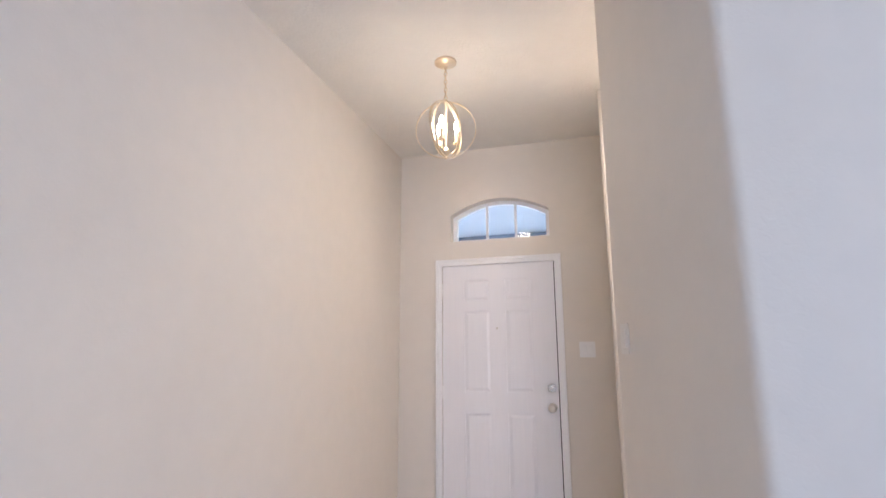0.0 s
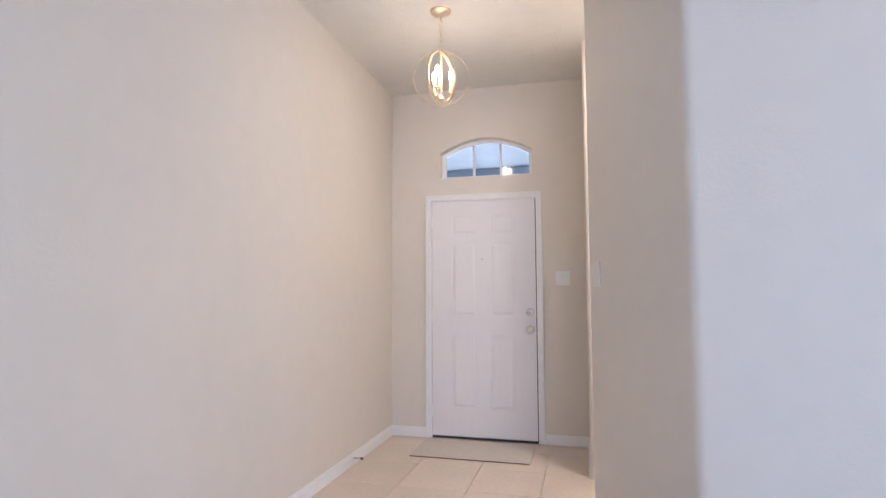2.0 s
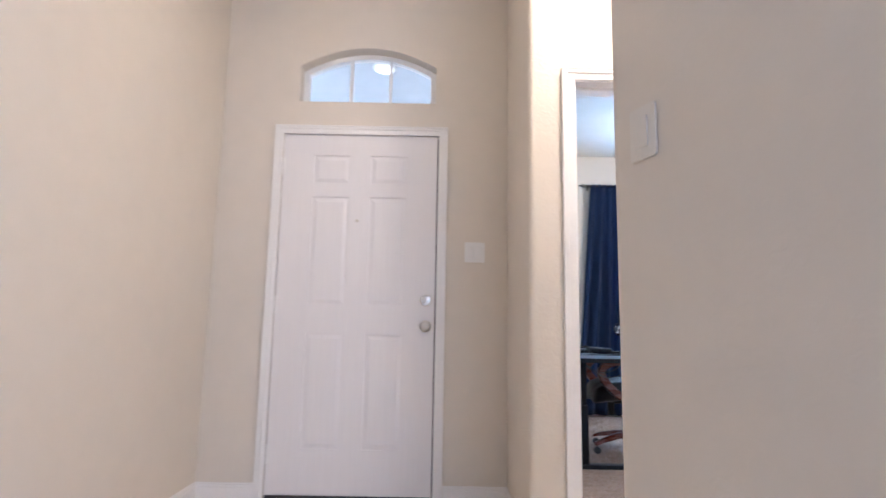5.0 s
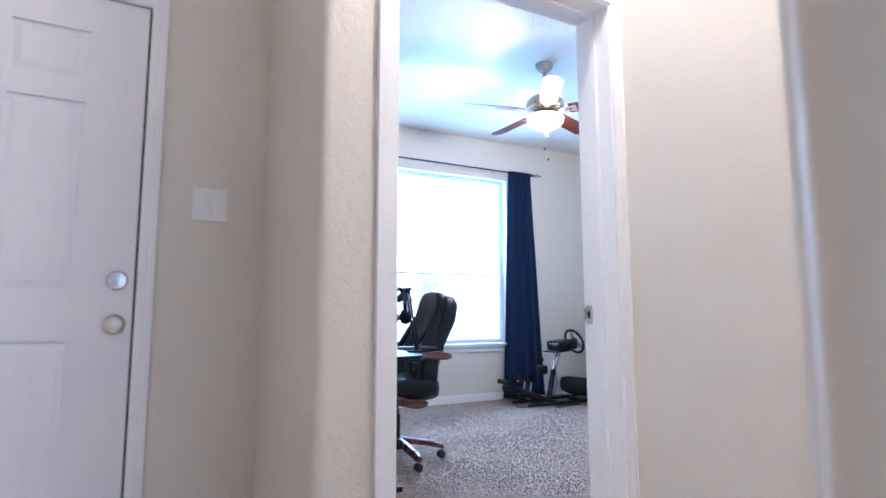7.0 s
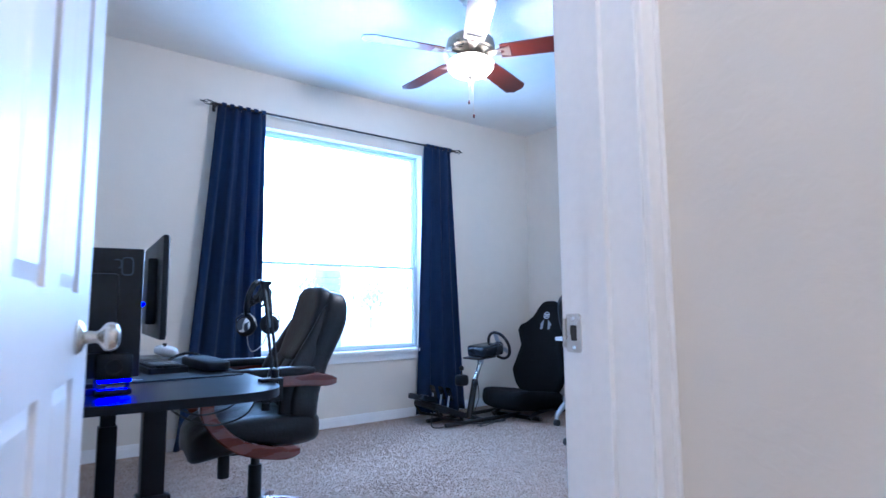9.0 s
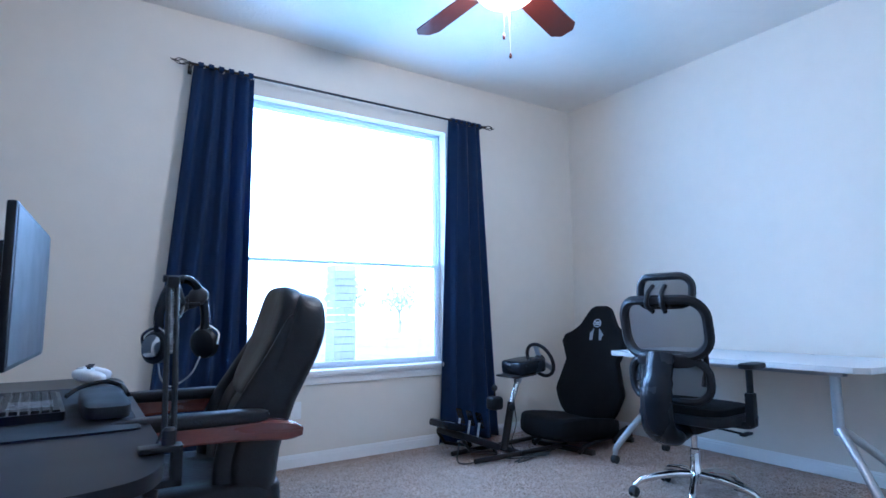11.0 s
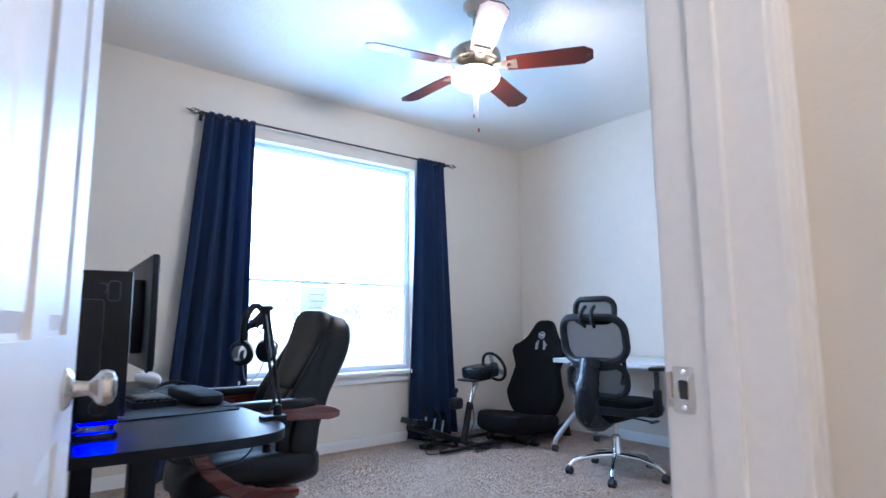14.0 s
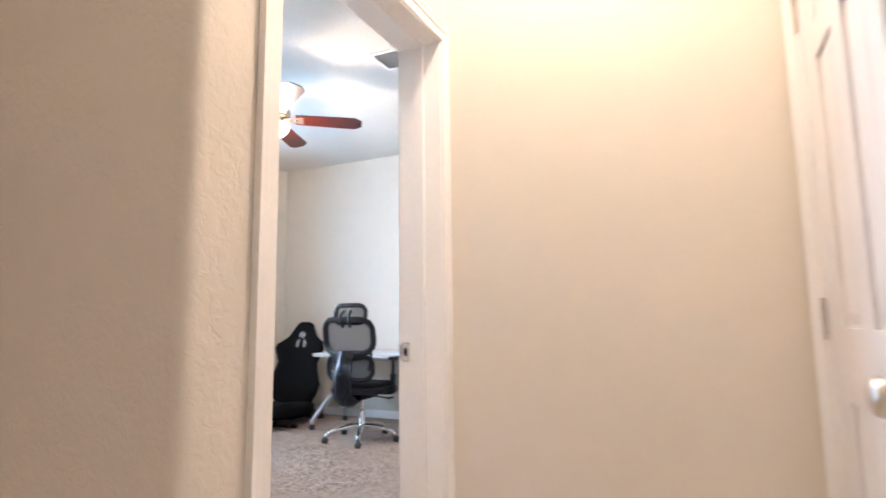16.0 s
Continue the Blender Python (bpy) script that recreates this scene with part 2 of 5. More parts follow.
wall_front = structure("wall_front", sheet(bmesh.new(), rect(-0.15, -0.1, ROOM_L - 0.06, TOP), (rect(DOOR_L - 0.012, -0.02, DOOR_R + 0.012, DOOR_H + 0.012), arch(0.445, 1.257, 2.25, 2.475, 0.12)), 0.16, translate(0, 0.0, 0) @ XZ), M_WALL_FINE, "beige textured entry wall around the front door", "wall")
wall_left = structure("wall_left", one_box(-0.15, -9.0, -0.1, 0.0, 0.0, TOP), M_WALL_FINE, "long off-white textured hallway wall", "wall")


def bull(points, r=0.02, n=4):
    """An outline whose corners marked True are rounded off."""
    out = []
    for i, (x, y, soft) in enumerate(points):
        p = Vector((x, y))
        if not soft:
            out.append((x, y))
            continue
        a = (Vector(points[i - 1][:2]) - p).normalized()
        b = (Vector(points[(i + 1) % len(points)][:2]) - p).normalized()
        for k in range(n + 1):
            t = k / n
            q = p + a * r * (1 - t) ** 2 + b * r * t ** 2
            out.append((q.x, q.y))
    return out


wall_stub = structure("wall_stub", sheet(bmesh.new(), bull([(FOYER_R, 0.0, 0), (FOYER_R, YB, 1), (BD_L - 0.02, YB, 0), (BD_L - 0.02, YB + WT, 0), (ROOM_L, YB + WT, 0), (ROOM_L, 0.0, 0)], 0.03), (), TOP + 0.1, translate(0, 0, -0.1)), M_WALL, "short beige textured wall with a rounded corner", "wall", True)
wall_west = structure("wall_west", one_box(ROOM_L - 0.06, 0.0, -0.1, ROOM_L, WIN_Y, TOP), M_WALL_FINE, "off-white bedroom wall behind the desk", "wall")
wall_over_door = structure("wall_over_door", one_box(BD_L - 0.02, YB, 2.06, BD_R + 0.02, YB + WT, TOP), M_WALL, "wall over the bedroom door", "wall")
wall_south = structure("wall_south", one_box(BD_R + 0.02, YB, -0.1, ROOM_R + 0.12, YB + WT, TOP), M_WALL_FINE, "off-white bedroom wall beside the door", "wall")
wall_east = structure("wall_east", one_box(ROOM_R, YB + WT, -0.1, ROOM_R + 0.12, WIN_Y, TOP), M_WALL_FINE, "large off-white bedroom wall", "wall")
wall_window = structure("wall_window", sheet(bmesh.new(), rect(ROOM_L - 0.06, -0.1, ROOM_R + 0.12, TOP), (rect(*WIN),), 0.18, translate(0, WIN_Y, 0) @ XZ), M_WALL_FINE, "off-white bedroom wall around the window", "wall")
wall_nook = structure("wall_nook", one_box(NOOK_R, NOOK_S - 0.5, -0.1, NOOK_R + 0.12, YB, TOP), M_WALL_FINE, "beige textured wall at the end of the nook", "wall")
CL_L, CL_R = 1.96, 2.645
wall_hall = structure("wall_hall", sheet(bmesh.new(), bull([(FOYER_R + 0.005, -1.925, 1), (1.885, NOOK_S, 0), (CL_L - 0.02, NOOK_S, 0), (CL_L - 0.02, NOOK_S - 0.3, 0), (2.2, -2.62, 0), (5.6, -2.62, 0), (5.6, -2.76, 0), (2.01, -2.76, 1)], 0.03), (), TOP + 0.1, translate(0, 0, -0.1)), M_WALL_FINE, "beige textured hallway wall with rounded corners", "wall", True)
wall_closet = structure("wall_closet", box(one_box(CL_L - 0.02, NOOK_S - 0.12, 2.06, NOOK_R, NOOK_S, TOP), CL_R + 0.02, NOOK_S - 0.12, -0.1, NOOK_R, NOOK_S, 2.06), M_WALL, "wall around the closet door", "wall")
wall_back = structure("wall_back", sheet(bmesh.new(), rect(-0.15, -0.1, 5.75, TOP), (rect(1.8, 0.5, 4.8, 2.5),), 0.15, translate(0, -9.15, 0) @ XZ), M_WALL, "off-white rear wall of the living area", "wall")
wall_living = structure("wall_living", sheet(bmesh.new(), rect(-9.0, -0.1, -2.62, TOP), (rect(-7.0, 0.4, -4.2, 2.5),), 0.15, translate(5.6, 0, 0) @ YZ), M_WALL, "living area wall with a wide window opening", "wall")
ceiling_foyer = structure("ceiling_foyer", one_box(-0.15, -9.0, H_FOYER, 5.6, 0.0, H_FOYER + 0.1), M_CEIL, "high off-white textured entry ceiling", "ceiling")
ceiling_bedroom = structure("ceiling_bedroom", one_box(ROOM_L, YB + WT, H_ROOM, ROOM_R, WIN_Y, H_ROOM + 0.1), M_CEIL, "off-white textured bedroom ceiling", "ceiling")
floor_carpet = structure("floor_carpet", one_box(ROOM_L - 0.05, YB + 0.06, -0.08, ROOM_R, WIN_Y, 0.0), M_CARPET, "beige speckled cut-pile bedroom carpet", "carpet")
floor_base = structure("floor_base", box(one_box(-0.15, -9.0, -0.1, 5.6, YB + 0.06, -0.012), 0, YB + 0.06, -0.1, FOYER_R + 0.05, 0.05, -0.012), M_GROUT, "beige grout bed under the floor tiles", "floor")
ground = structure("ground", one_box(-900, -900, -0.4, 900, 900, -0.12), M_GROUND, "outdoor ground running to the horizon", "ground")

# ---- doors, trim and entry fittings ----
M_BULB = material("lit bulb", (1, 0.9, 0.7), 0.3, emit=(1.0, 0.78, 0.45), power=30)
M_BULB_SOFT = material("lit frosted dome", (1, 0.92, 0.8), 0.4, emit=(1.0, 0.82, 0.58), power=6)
M_BRASS = material("champagne gold metal", (0.80, 0.68, 0.50), 0.36, 1.0, vary=0.05)
M_MAT = material("woven door mat", (0.60, 0.545, 0.475), 0.95, vary=0.08, scale=30, fine=300, bump=0.001, bump_scale=260)
M_PORCH = material("pale porch paint", (0.50, 0.53, 0.57), 0.7, vary=0.1)
M_BEAM = material("blue-grey beam paint", (0.16, 0.20, 0.26), 0.7, vary=0.15)
M_PORCH_LENS = material("lit porch lens", (0.9, 0.9, 0.9), 0.4, emit=(1.0, 0.95, 0.9), power=1.5)
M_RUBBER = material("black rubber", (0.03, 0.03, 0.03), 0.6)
# Glowing sheet outdoors, added so the window view burns out to white.
M_BACK = bpy.data.materials.new("glowing backdrop sheet")
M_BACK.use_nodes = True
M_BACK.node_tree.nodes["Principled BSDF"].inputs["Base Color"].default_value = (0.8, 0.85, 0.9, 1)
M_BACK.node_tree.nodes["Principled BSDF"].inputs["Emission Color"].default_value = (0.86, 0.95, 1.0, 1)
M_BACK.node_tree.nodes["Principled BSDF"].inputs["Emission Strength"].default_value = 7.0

PANELS = [(a, b, c, d) for b, d in ((0.25, 0.88), (1.04, 1.67), (1.75, 1.92)) for a, c in ((0.19, 0.415), (0.545, 0.77))]


def six_panel_door(ob, w, h, t=0.044):
    """A moulded six-panel leaf: x from 0 to w, z from 0 to h, y from 0 to t."""
    k = w / 0.96
    holes = [rect(a * k, b * h / 2.045, c * k, d * h / 2.045) for a, b, c, d in PANELS]
    bm = sheet(bmesh.new(), rect(0, 0, w, h), holes, 0.009, XZ)
    sheet(bm, rect(0, 0, w, h), holes, 0.009, translate(0, t - 0.009, 0) @ XZ)
    box(bm, 0.002, 0.009, 0.002, w - 0.002, t - 0.009, h - 0.002)
    leaf = part("leaf", bm, M_DOOR, ob, smooth=False)
    for r in holes:
        (x0, z0), (x1, z1) = r[0], r[2]
        g = 0.03
        bm = bmesh.new()
        for y0, y1 in ((0.0095, 0.0035), (t - 0.0095, t - 0.0035)):
            lo = [bm.verts.new((x, y0, z)) for x, z in rect(x0 + 0.006, z0 + 0.006, x1 - 0.006, z1 - 0.006)]
            hi = [bm.verts.new((x, y1, z)) for x, z in rect(x0 + g, z0 + g, x1 - g, z1 - g)]
            bm.faces.new(hi)
            bm.faces.new(lo)
            for i in range(4):
                bm.faces.new((lo[i], lo[(i + 1) % 4], hi[(i + 1) % 4], hi[i]))
        part("panel", bm, M_DOOR, ob, smooth=False)
    return leaf


TO_FRONT = pose(0, 0, 0, 90)  # turned round z -> turned round -y


def knob_set(ob, x, z, y=0.0, side=1, mat=None):
    m = translate(x, y, z) @ (TO_FRONT if side > 0 else pose(0, 0, 0, -90))
    bm = lathe(bmesh.new(), [(0.0, -0.001), (0.033, -0.001), (0.033, 0.004), (0.026, 0.010), (0.013, 0.014), (0.011, 0.034), (0.017, 0.040), (0.027, 0.048), (0.029, 0.057), (0.025, 0.067), (0.014, 0.072), (0.0, 0.073)], m, 28)
    return part("knob", bm, mat or M_NICKEL, ob, "satin nickel door knob")


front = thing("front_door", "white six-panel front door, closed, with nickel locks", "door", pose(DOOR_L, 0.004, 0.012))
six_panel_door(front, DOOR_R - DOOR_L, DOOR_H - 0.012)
knob_set(front, 1.224 - DOOR_L, 0.925)
part("deadbolt", lathe(lathe(bmesh.new(), [(0, -0.001), (0.032, -0.001), (0.032, 0.006), (0.027, 0.014), (0, 0.015)], translate(1.224 - DOOR_L, 0, 1.068) @ TO_FRONT, 28), [(0, 0.014), (0.018, 0.014), (0.018, 0.02), (0, 0.021)], translate(1.224 - DOOR_L, 0, 1.068) @ TO_FRONT, 20), M_NICKEL, front, "satin nickel deadbolt")
part("thumb_turn", one_box(1.220 - DOOR_L, -0.036, 1.050, 1.228 - DOOR_L, -0.019, 1.086, bevel=0.003), M_NICKEL, front)
part("peephole", lathe(bmesh.new(), [(0, -0.001), (0.009, -0.001), (0.009, 0.004), (0.004, 0.005), (0, 0.003)], translate(0.445, 0, 1.52) @ TO_FRONT, 16), M_NICKEL, front, "small brass peephole")
for z in (0.22, 1.03, 1.84):
    part("hinge", tube(one_box(-0.008, -0.003, z - 0.05, 0.012, 0.001, z + 0.05), [(-0.004, -0.006, z - 0.05), (-0.004, -0.006, z + 0.05)], 0.0055), M_TRIM, front, "painted door hinge")
# Dark strip paints in the shadow of the gap beside the door.
part("gap_shade_strip", one_box(DOOR_R - DOOR_L - 0.006, -0.0015, 0.0, DOOR_R - DOOR_L + 0.001, 0.02, DOOR_H - 0.014), M_RUBBER, front, "dark strip standing in for the shadow in the door gap", smooth=False)
part("sweep", one_box(0.004, -0.006, -0.008, DOOR_R - DOOR_L - 0.004, 0.03, 0.010), M_RUBBER, front, "dark rubber door sweep")
for z in (0.925, 1.068):
    part("latch_plate", one_box(DOOR_R - DOOR_L - 0.001, 0.008, z - 0.03, DOOR_R - DOOR_L + 0.004, 0.035, z + 0.03), M_DARK, front, "dark latch slot in the door edge")


def casing(name, x0, x1, top, m, w=0.058, label="white painted door casing", left=True, right=True):
    """Moulded boards round an opening from x0 to x1, lying on y = 0 towards -y."""
    ob = thing(name, label, "door trim", m)
    ob["kind"] = "structure"
    for n, ax, side, go in (("board", x0, -1, left), ("board", x1, 1, right)):
        if not go:
            continue
        bm = bmesh.new()
        for a, b, d in ((0.0, 0.55, 0.011), (0.55, 0.85, 0.016), (0.85, 1.0, 0.019)):
            box(bm, ax + side * w * a, -d, 0, ax + side * w * b, 0, top + w * b, 0.002)
        part(n, bm, M_TRIM, ob, smooth=False)
    bm = bmesh.new()
    for a, b, d in ((0.0, 0.55, 0.011), (0.55, 0.85, 0.016), (0.85, 1.0, 0.019)):
        box(bm, x0 - (w * b if left else 0) + 0.001, -d + 0.0005, top + w * a, x1 + (w * b if right else 0) - 0.001, 0, top + w * b, 0.002)
    part("head_board", bm, M_TRIM, ob, smooth=False)
    return ob


casing("trim_front_door", DOOR_L - 0.002, DOOR_R + 0.002, DOOR_H + 0.002, pose(0, 0, 0), 0.052)
casing("trim_bedroom_door", BD_L - 0.006, BD_R + 0.006, 2.046, pose(0, YB, 0))
casing("trim_bedroom_inside", -BD_R - 0.006, -BD_L + 0.006, 2.046, pose(0, YB + WT, 0, 0, 0, 180))
casing("trim_closet_door", -CL_R - 0.006, -CL_L + 0.006, 2.046, pose(0, NOOK_S, 0, 0, 0, 180))


def jamb(name, x0, x1, y0, y1, top, label):
    bm = box(box(one_box(x0 - 0.02, y0, 0, x0, y1, top), x1, y0, 0, x1 + 0.02, y1, top), x0 - 0.02, y0, top, x1 + 0.02, y1, top + 0.02)
    mid = (y0 + y1) / 2
    box(box(box(bm, x0, mid - 0.018, 0, x0 + 0.011, mid + 0.018, top - 0.011), x1 - 0.011, mid - 0.018, 0, x1, mid + 0.018, top - 0.011), x0, mid - 0.018, top - 0.011, x1, mid + 0.018, top)
    return structure(name, bm, M_TRIM, label, "door jamb")


jamb("door_1", BD_L, BD_R, YB - 0.001, YB + WT + 0.001, 2.04, "white painted bedroom door jamb with stops")
jamb("door_2", CL_L, CL_R, NOOK_S - 0.121, NOOK_S + 0.001, 2.04, "white painted closet door jamb")

strike = thing("strike_plate", "satin nickel strike plate screwed to the door jamb", "strike plate", pose(BD_R, YB + WT - 0.02, 0.964))
part("plate", sheet(bmesh.new(), rounded(0.032, 0.064, 0.006), (rounded(0.014, 0.026, 0.003),), 0.002, translate(-0.0022, 0, 0) @ YZ), M_NICKEL, strike)
part("lip", tube(bmesh.new(), [(-0.003, 0.019, -0.024), (-0.003, 0.019, 0.024)], 0.0035, 10), M_NICKEL, strike)
part("bolt_hole", one_box(-0.0008, -0.007, -0.013, 0.0, 0.007, 0.013), M_DARK, strike, "dark bolt hole")
for z in (-0.024, 0.024):
    part("screw", lathe(bmesh.new(), [(0, 0), (0.004, 0), (0.003, 0.0012), (0, 0.0014)], translate(-0.0022, 0, z) @ pose(0, 0, 0, 0, -90), 12), M_CHROME, strike)
for z in (0.26, 1.03, 1.80):
    leaf = thing("hinge_leaf", "white painted hinge leaf on the door jamb", "hinge", pose(BD_L, YB + WT - 0.022, z), "bedroom door hinges")
    part("plate", sheet(bmesh.new(), rounded(0.034, 0.09, 0.012), (), 0.0022, YZ), M_TRIM, leaf)
    part("knuckle", tube(bmesh.new(), [(0.004, 0.024, -0.045), (0.004, 0.024, 0.045)], 0.006), M_TRIM, leaf)

bed_door = thing("bedroom_door", "white six-panel bedroom door standing wide open", "door", pose(BD_L + 0.004, YB + WT + 0.008, 0.012, 0, 0, 79))
six_panel_door(bed_door, BD_R - BD_L - 0.006, 2.025, 0.036)
knob_set(bed_door, 0.645, 0.945)
knob_set(bed_door, 0.645, 0.945, 0.036, -1)
closet = thing("closet_door", "white six-panel closet door, closed", "door", pose(CL_R - 0.003, NOOK_S - 0.012, 0.012, 0, 0, 180))
six_panel_door(closet, CL_R - CL_L - 0.006, 2.025, 0.036)
knob_set(closet, 0.65, 0.945)
for z in (0.24, 1.05, 1.83):
    part("hinge", tube(bmesh.new(), [(-0.004, -0.012, z - 0.05), (-0.004, -0.012, z + 0.05)], 0.006), M_NICKEL, closet, "nickel hinge knuckle")


def baseboard(name, pts, h=0.085):
    """A moulded board whose back runs along pts, its face to the left of the way."""
    bm = bmesh.new()
    for (xa, ya), (xb, yb) in zip(pts, pts[1:]):
        a, b = Vector((xa, ya)), Vector((xb, yb))
        length = (b - a).length
        m = Matrix.Translation((xa, ya, 0)) @ Matrix.Rotation(math.atan2(yb - ya, xb - xa), 4, "Z")
        for z0, z1, d in ((0.0, h * 0.72, 0.013), (h * 0.72, h * 0.9, 0.010), (h * 0.9, h, 0.006)):
            box(bm, 0.0005, 0, z0, length - 0.0005, d, z1, 0.0015, m)
    return structure(name, bm, M_TRIM, "white painted baseboard", "baseboard")


baseboard("baseboard_left", [(0, 0), (0, -9)])
baseboard("baseboard_front_a", [(DOOR_L - 0.055, 0), (0, 0)])
baseboard("baseboard_front_b", [(FOYER_R, 0), (DOOR_R + 0.055, 0)])
baseboard("baseboard_stub", [(FOYER_R, YB + 0.02), (FOYER_R, 0)])
baseboard("baseboard_nook", [(NOOK_R, NOOK_S + 0.02), (NOOK_R, YB - 0.02)])
baseboard("baseboard_stub_b", [(BD_L - 0.065, YB), (FOYER_R + 0.02, YB)])
baseboard("baseboard_hall", [(2.00, -2.74), (FOYER_R + 0.01, NOOK_S - 0.03)])
baseboard("baseboard_living", [(5.6, -2.76), (2.03, -2.76)])
baseboard("baseboard_window", [(ROOM_R, WIN_Y), (ROOM_L, WIN_Y)])
baseboard("baseboard_east", [(ROOM_R, YB + WT), (ROOM_R, WIN_Y)])
baseboard("baseboard_west", [(ROOM_L, WIN_Y), (ROOM_L, YB + WT + 0.02)])
baseboard("baseboard_south", [(BD_R + 0.07, YB + WT), (ROOM_R, YB + WT)])

# arched transom
transom = thing("window_transom", "arched transom window with two white mullions", "window")
transom["kind"] = "structure"
A_OUT = arch(0.445, 1.257, 2.25, 2.475, 0.12, 20)
A_IN = arch(0.478, 1.224, 2.275, 2.455, 0.112, 20)
part("frame", sheet(bmesh.new(), A_OUT, (A_IN,), 0.05, translate(0, 0.085, 0) @ XZ), M_TRIM, transom, smooth=False)
for x in (0.735, 0.975):
    part("mullion", one_box(x - 0.008, 0.09, 2.268, x + 0.008, 0.13, 2.565), M_TRIM, transom, smooth=False)
part("glass", sheet(bmesh.new(), A_IN, (), 0.004, translate(0, 0.105, 0) @ XZ), M_GLASS, transom, smooth=False).visible_shadow = False
porch = structure("porch_ceiling", one_box(-1.6, 0.17, 2.72, ROOM_L - 0.07, 2.6, 2.82), M_PORCH, "pale porch ceiling outside the entry", "porch ceiling")
structure("porch_beam", one_box(-1.6, 1.78, 2.42, ROOM_L - 0.07, 1.98, 2.716, bevel=0.008), M_BEAM, "blue-grey porch beam outside the entry", "porch beam")
porch_light = thing("porch_light", "small white round ceiling light on the porch", "ceiling light", pose(0.89, 0.50, 2.718))
part("trim_ring", lathe(bmesh.new(), [(0, 0), (0.085, 0), (0.085, -0.008), (0.07, -0.016), (0, -0.016)], None, 28), M_PLATE, porch_light)
part("lens", lathe(bmesh.new(), [(0.066, -0.015), (0.05, -0.026), (0, -0.03)], None, 28), M_PORCH_LENS, porch_light, "frosted white lens")

structure("door_3", sheet(bmesh.new(), rect(DOOR_L - 0.011, 0.0, DOOR_R + 0.011, DOOR_H + 0.011), (rect(DOOR_L + 0.012, 0.012, DOOR_R - 0.012, DOOR_H - 0.012),), 0.09, translate(0, 0.056, 0) @ XZ), M_TRIM, "white front door frame with stops", "door frame")
# switch plates
def wall_plate(name, label, category, m, w, rockers, mat=M_PLATE):
    ob = thing(name, label, category, m)
    part("plate", sheet(bmesh.new(), rounded(w, 0.115, 0.006), (), 0.005, XZ @ Matrix.Scale(-1, 4, (0, 0, 1))), mat, ob, smooth=False)
    for x in rockers:
        part("rocker", one_box(x - 0.017, -0.009, -0.033, x + 0.017, -0.004, 0.033, bevel=0.002), mat, ob)
    return ob


wall_plate("light_switch", "white double rocker switch plate beside the front door", "switch", pose(1.497, 0, 1.36), 0.115, (-0.023, 0.023))
wall_plate("doorbell_plate", "white wall control plate on the hallway wall", "wall plate", pose(1.7285, -2.030, 1.338, 0, 0, -69), 0.075, (0.0,), M_PLATE_DULL)
wall_plate("wall_outlet", "white electrical outlet plate under the window", "outlet", pose(3.765, WIN_Y, 0.371), 0.07, (0.0,))

M_BARE_EDGE = material("dark mat edging", (0.16, 0.12, 0.09), 0.9, vary=0.2)
mat_thing = thing("door_mat", "thin beige woven mat in front of the entry door", "door mat", pose(0.80, -0.33, 0.0))
part("mat_body", sheet(bmesh.new(), rounded(0.92, 0.46, 0.01), (), 0.008, translate(0, 0, 0.0005)), M_MAT, mat_thing)
part("binding", one_box(-0.455, -0.234, 0.0005, 0.455, -0.2305, 0.0085, bevel=0.001), M_BARE_EDGE, mat_thing, "darker bound front edge")
stop = thing("door_stop", "small spring door stop on the baseboard", "door stop", pose(0.013, -0.86, 0.05))
part("rod", tube(bmesh.new(), [(0, 0, 0), (0.06, 0, 0)], 0.005), M_NICKEL, stop)
part("tip", tube(bmesh.new(), [(0.058, 0, 0), (0.075, 0, 0)], 0.008), M_RUBBER, stop, "dark rubber tip")

# globe pendant
pend = thing("globe_pendant_lamp", "champagne metal open-globe pendant lamp with lit candle bulbs", "pendant lamp", pose(PEND_X, PEND_Y, PEND_Z))
part("canopy", lathe(bmesh.new(), [(0, H_FOYER - PEND_Z), (0.066, H_FOYER - PEND_Z), (0.066, H_FOYER - PEND_Z - 0.012), (0.05, H_FOYER - PEND_Z - 0.024), (0.012, H_FOYER - PEND_Z - 0.03), (0, H_FOYER - PEND_Z - 0.03)]), M_BRASS, pend)
z = 0.185
k = 0
while z < H_FOYER - PEND_Z - 0.035:
    a = 90 * (k % 2)
    bm = bmesh.new()
    tube(bm, [Vector((0.009 * math.cos(t) * math.cos(radians(a)), 0.009 * math.cos(t) * math.sin(radians(a)), z + 0.017 + 0.017 * math.sin(t))) for t in [2 * math.pi * i / 14 for i in range(15)]], 0.0026, 6)
    part("chain_link", bm, M_BRASS, pend)
    z += 0.026
    k += 1


def ring_band(radius, width, thick, m, seg=64):
    bm = bmesh.new()
    lathe(bm, [(radius - thick, -width / 2), (radius, -width / 2), (radius, width / 2), (radius - thick, width / 2), (radius - thick, -width / 2)], None, seg)
    bmesh.ops.delete(bm, geom=[f for f in bm.faces if len(f.verts) > 4], context="FACES")
    bmesh.ops.remove_doubles(bm, verts=bm.verts[:], dist=1e-5)
    bmesh.ops.transform(bm, matrix=m, verts=bm.verts[:])
    return bm


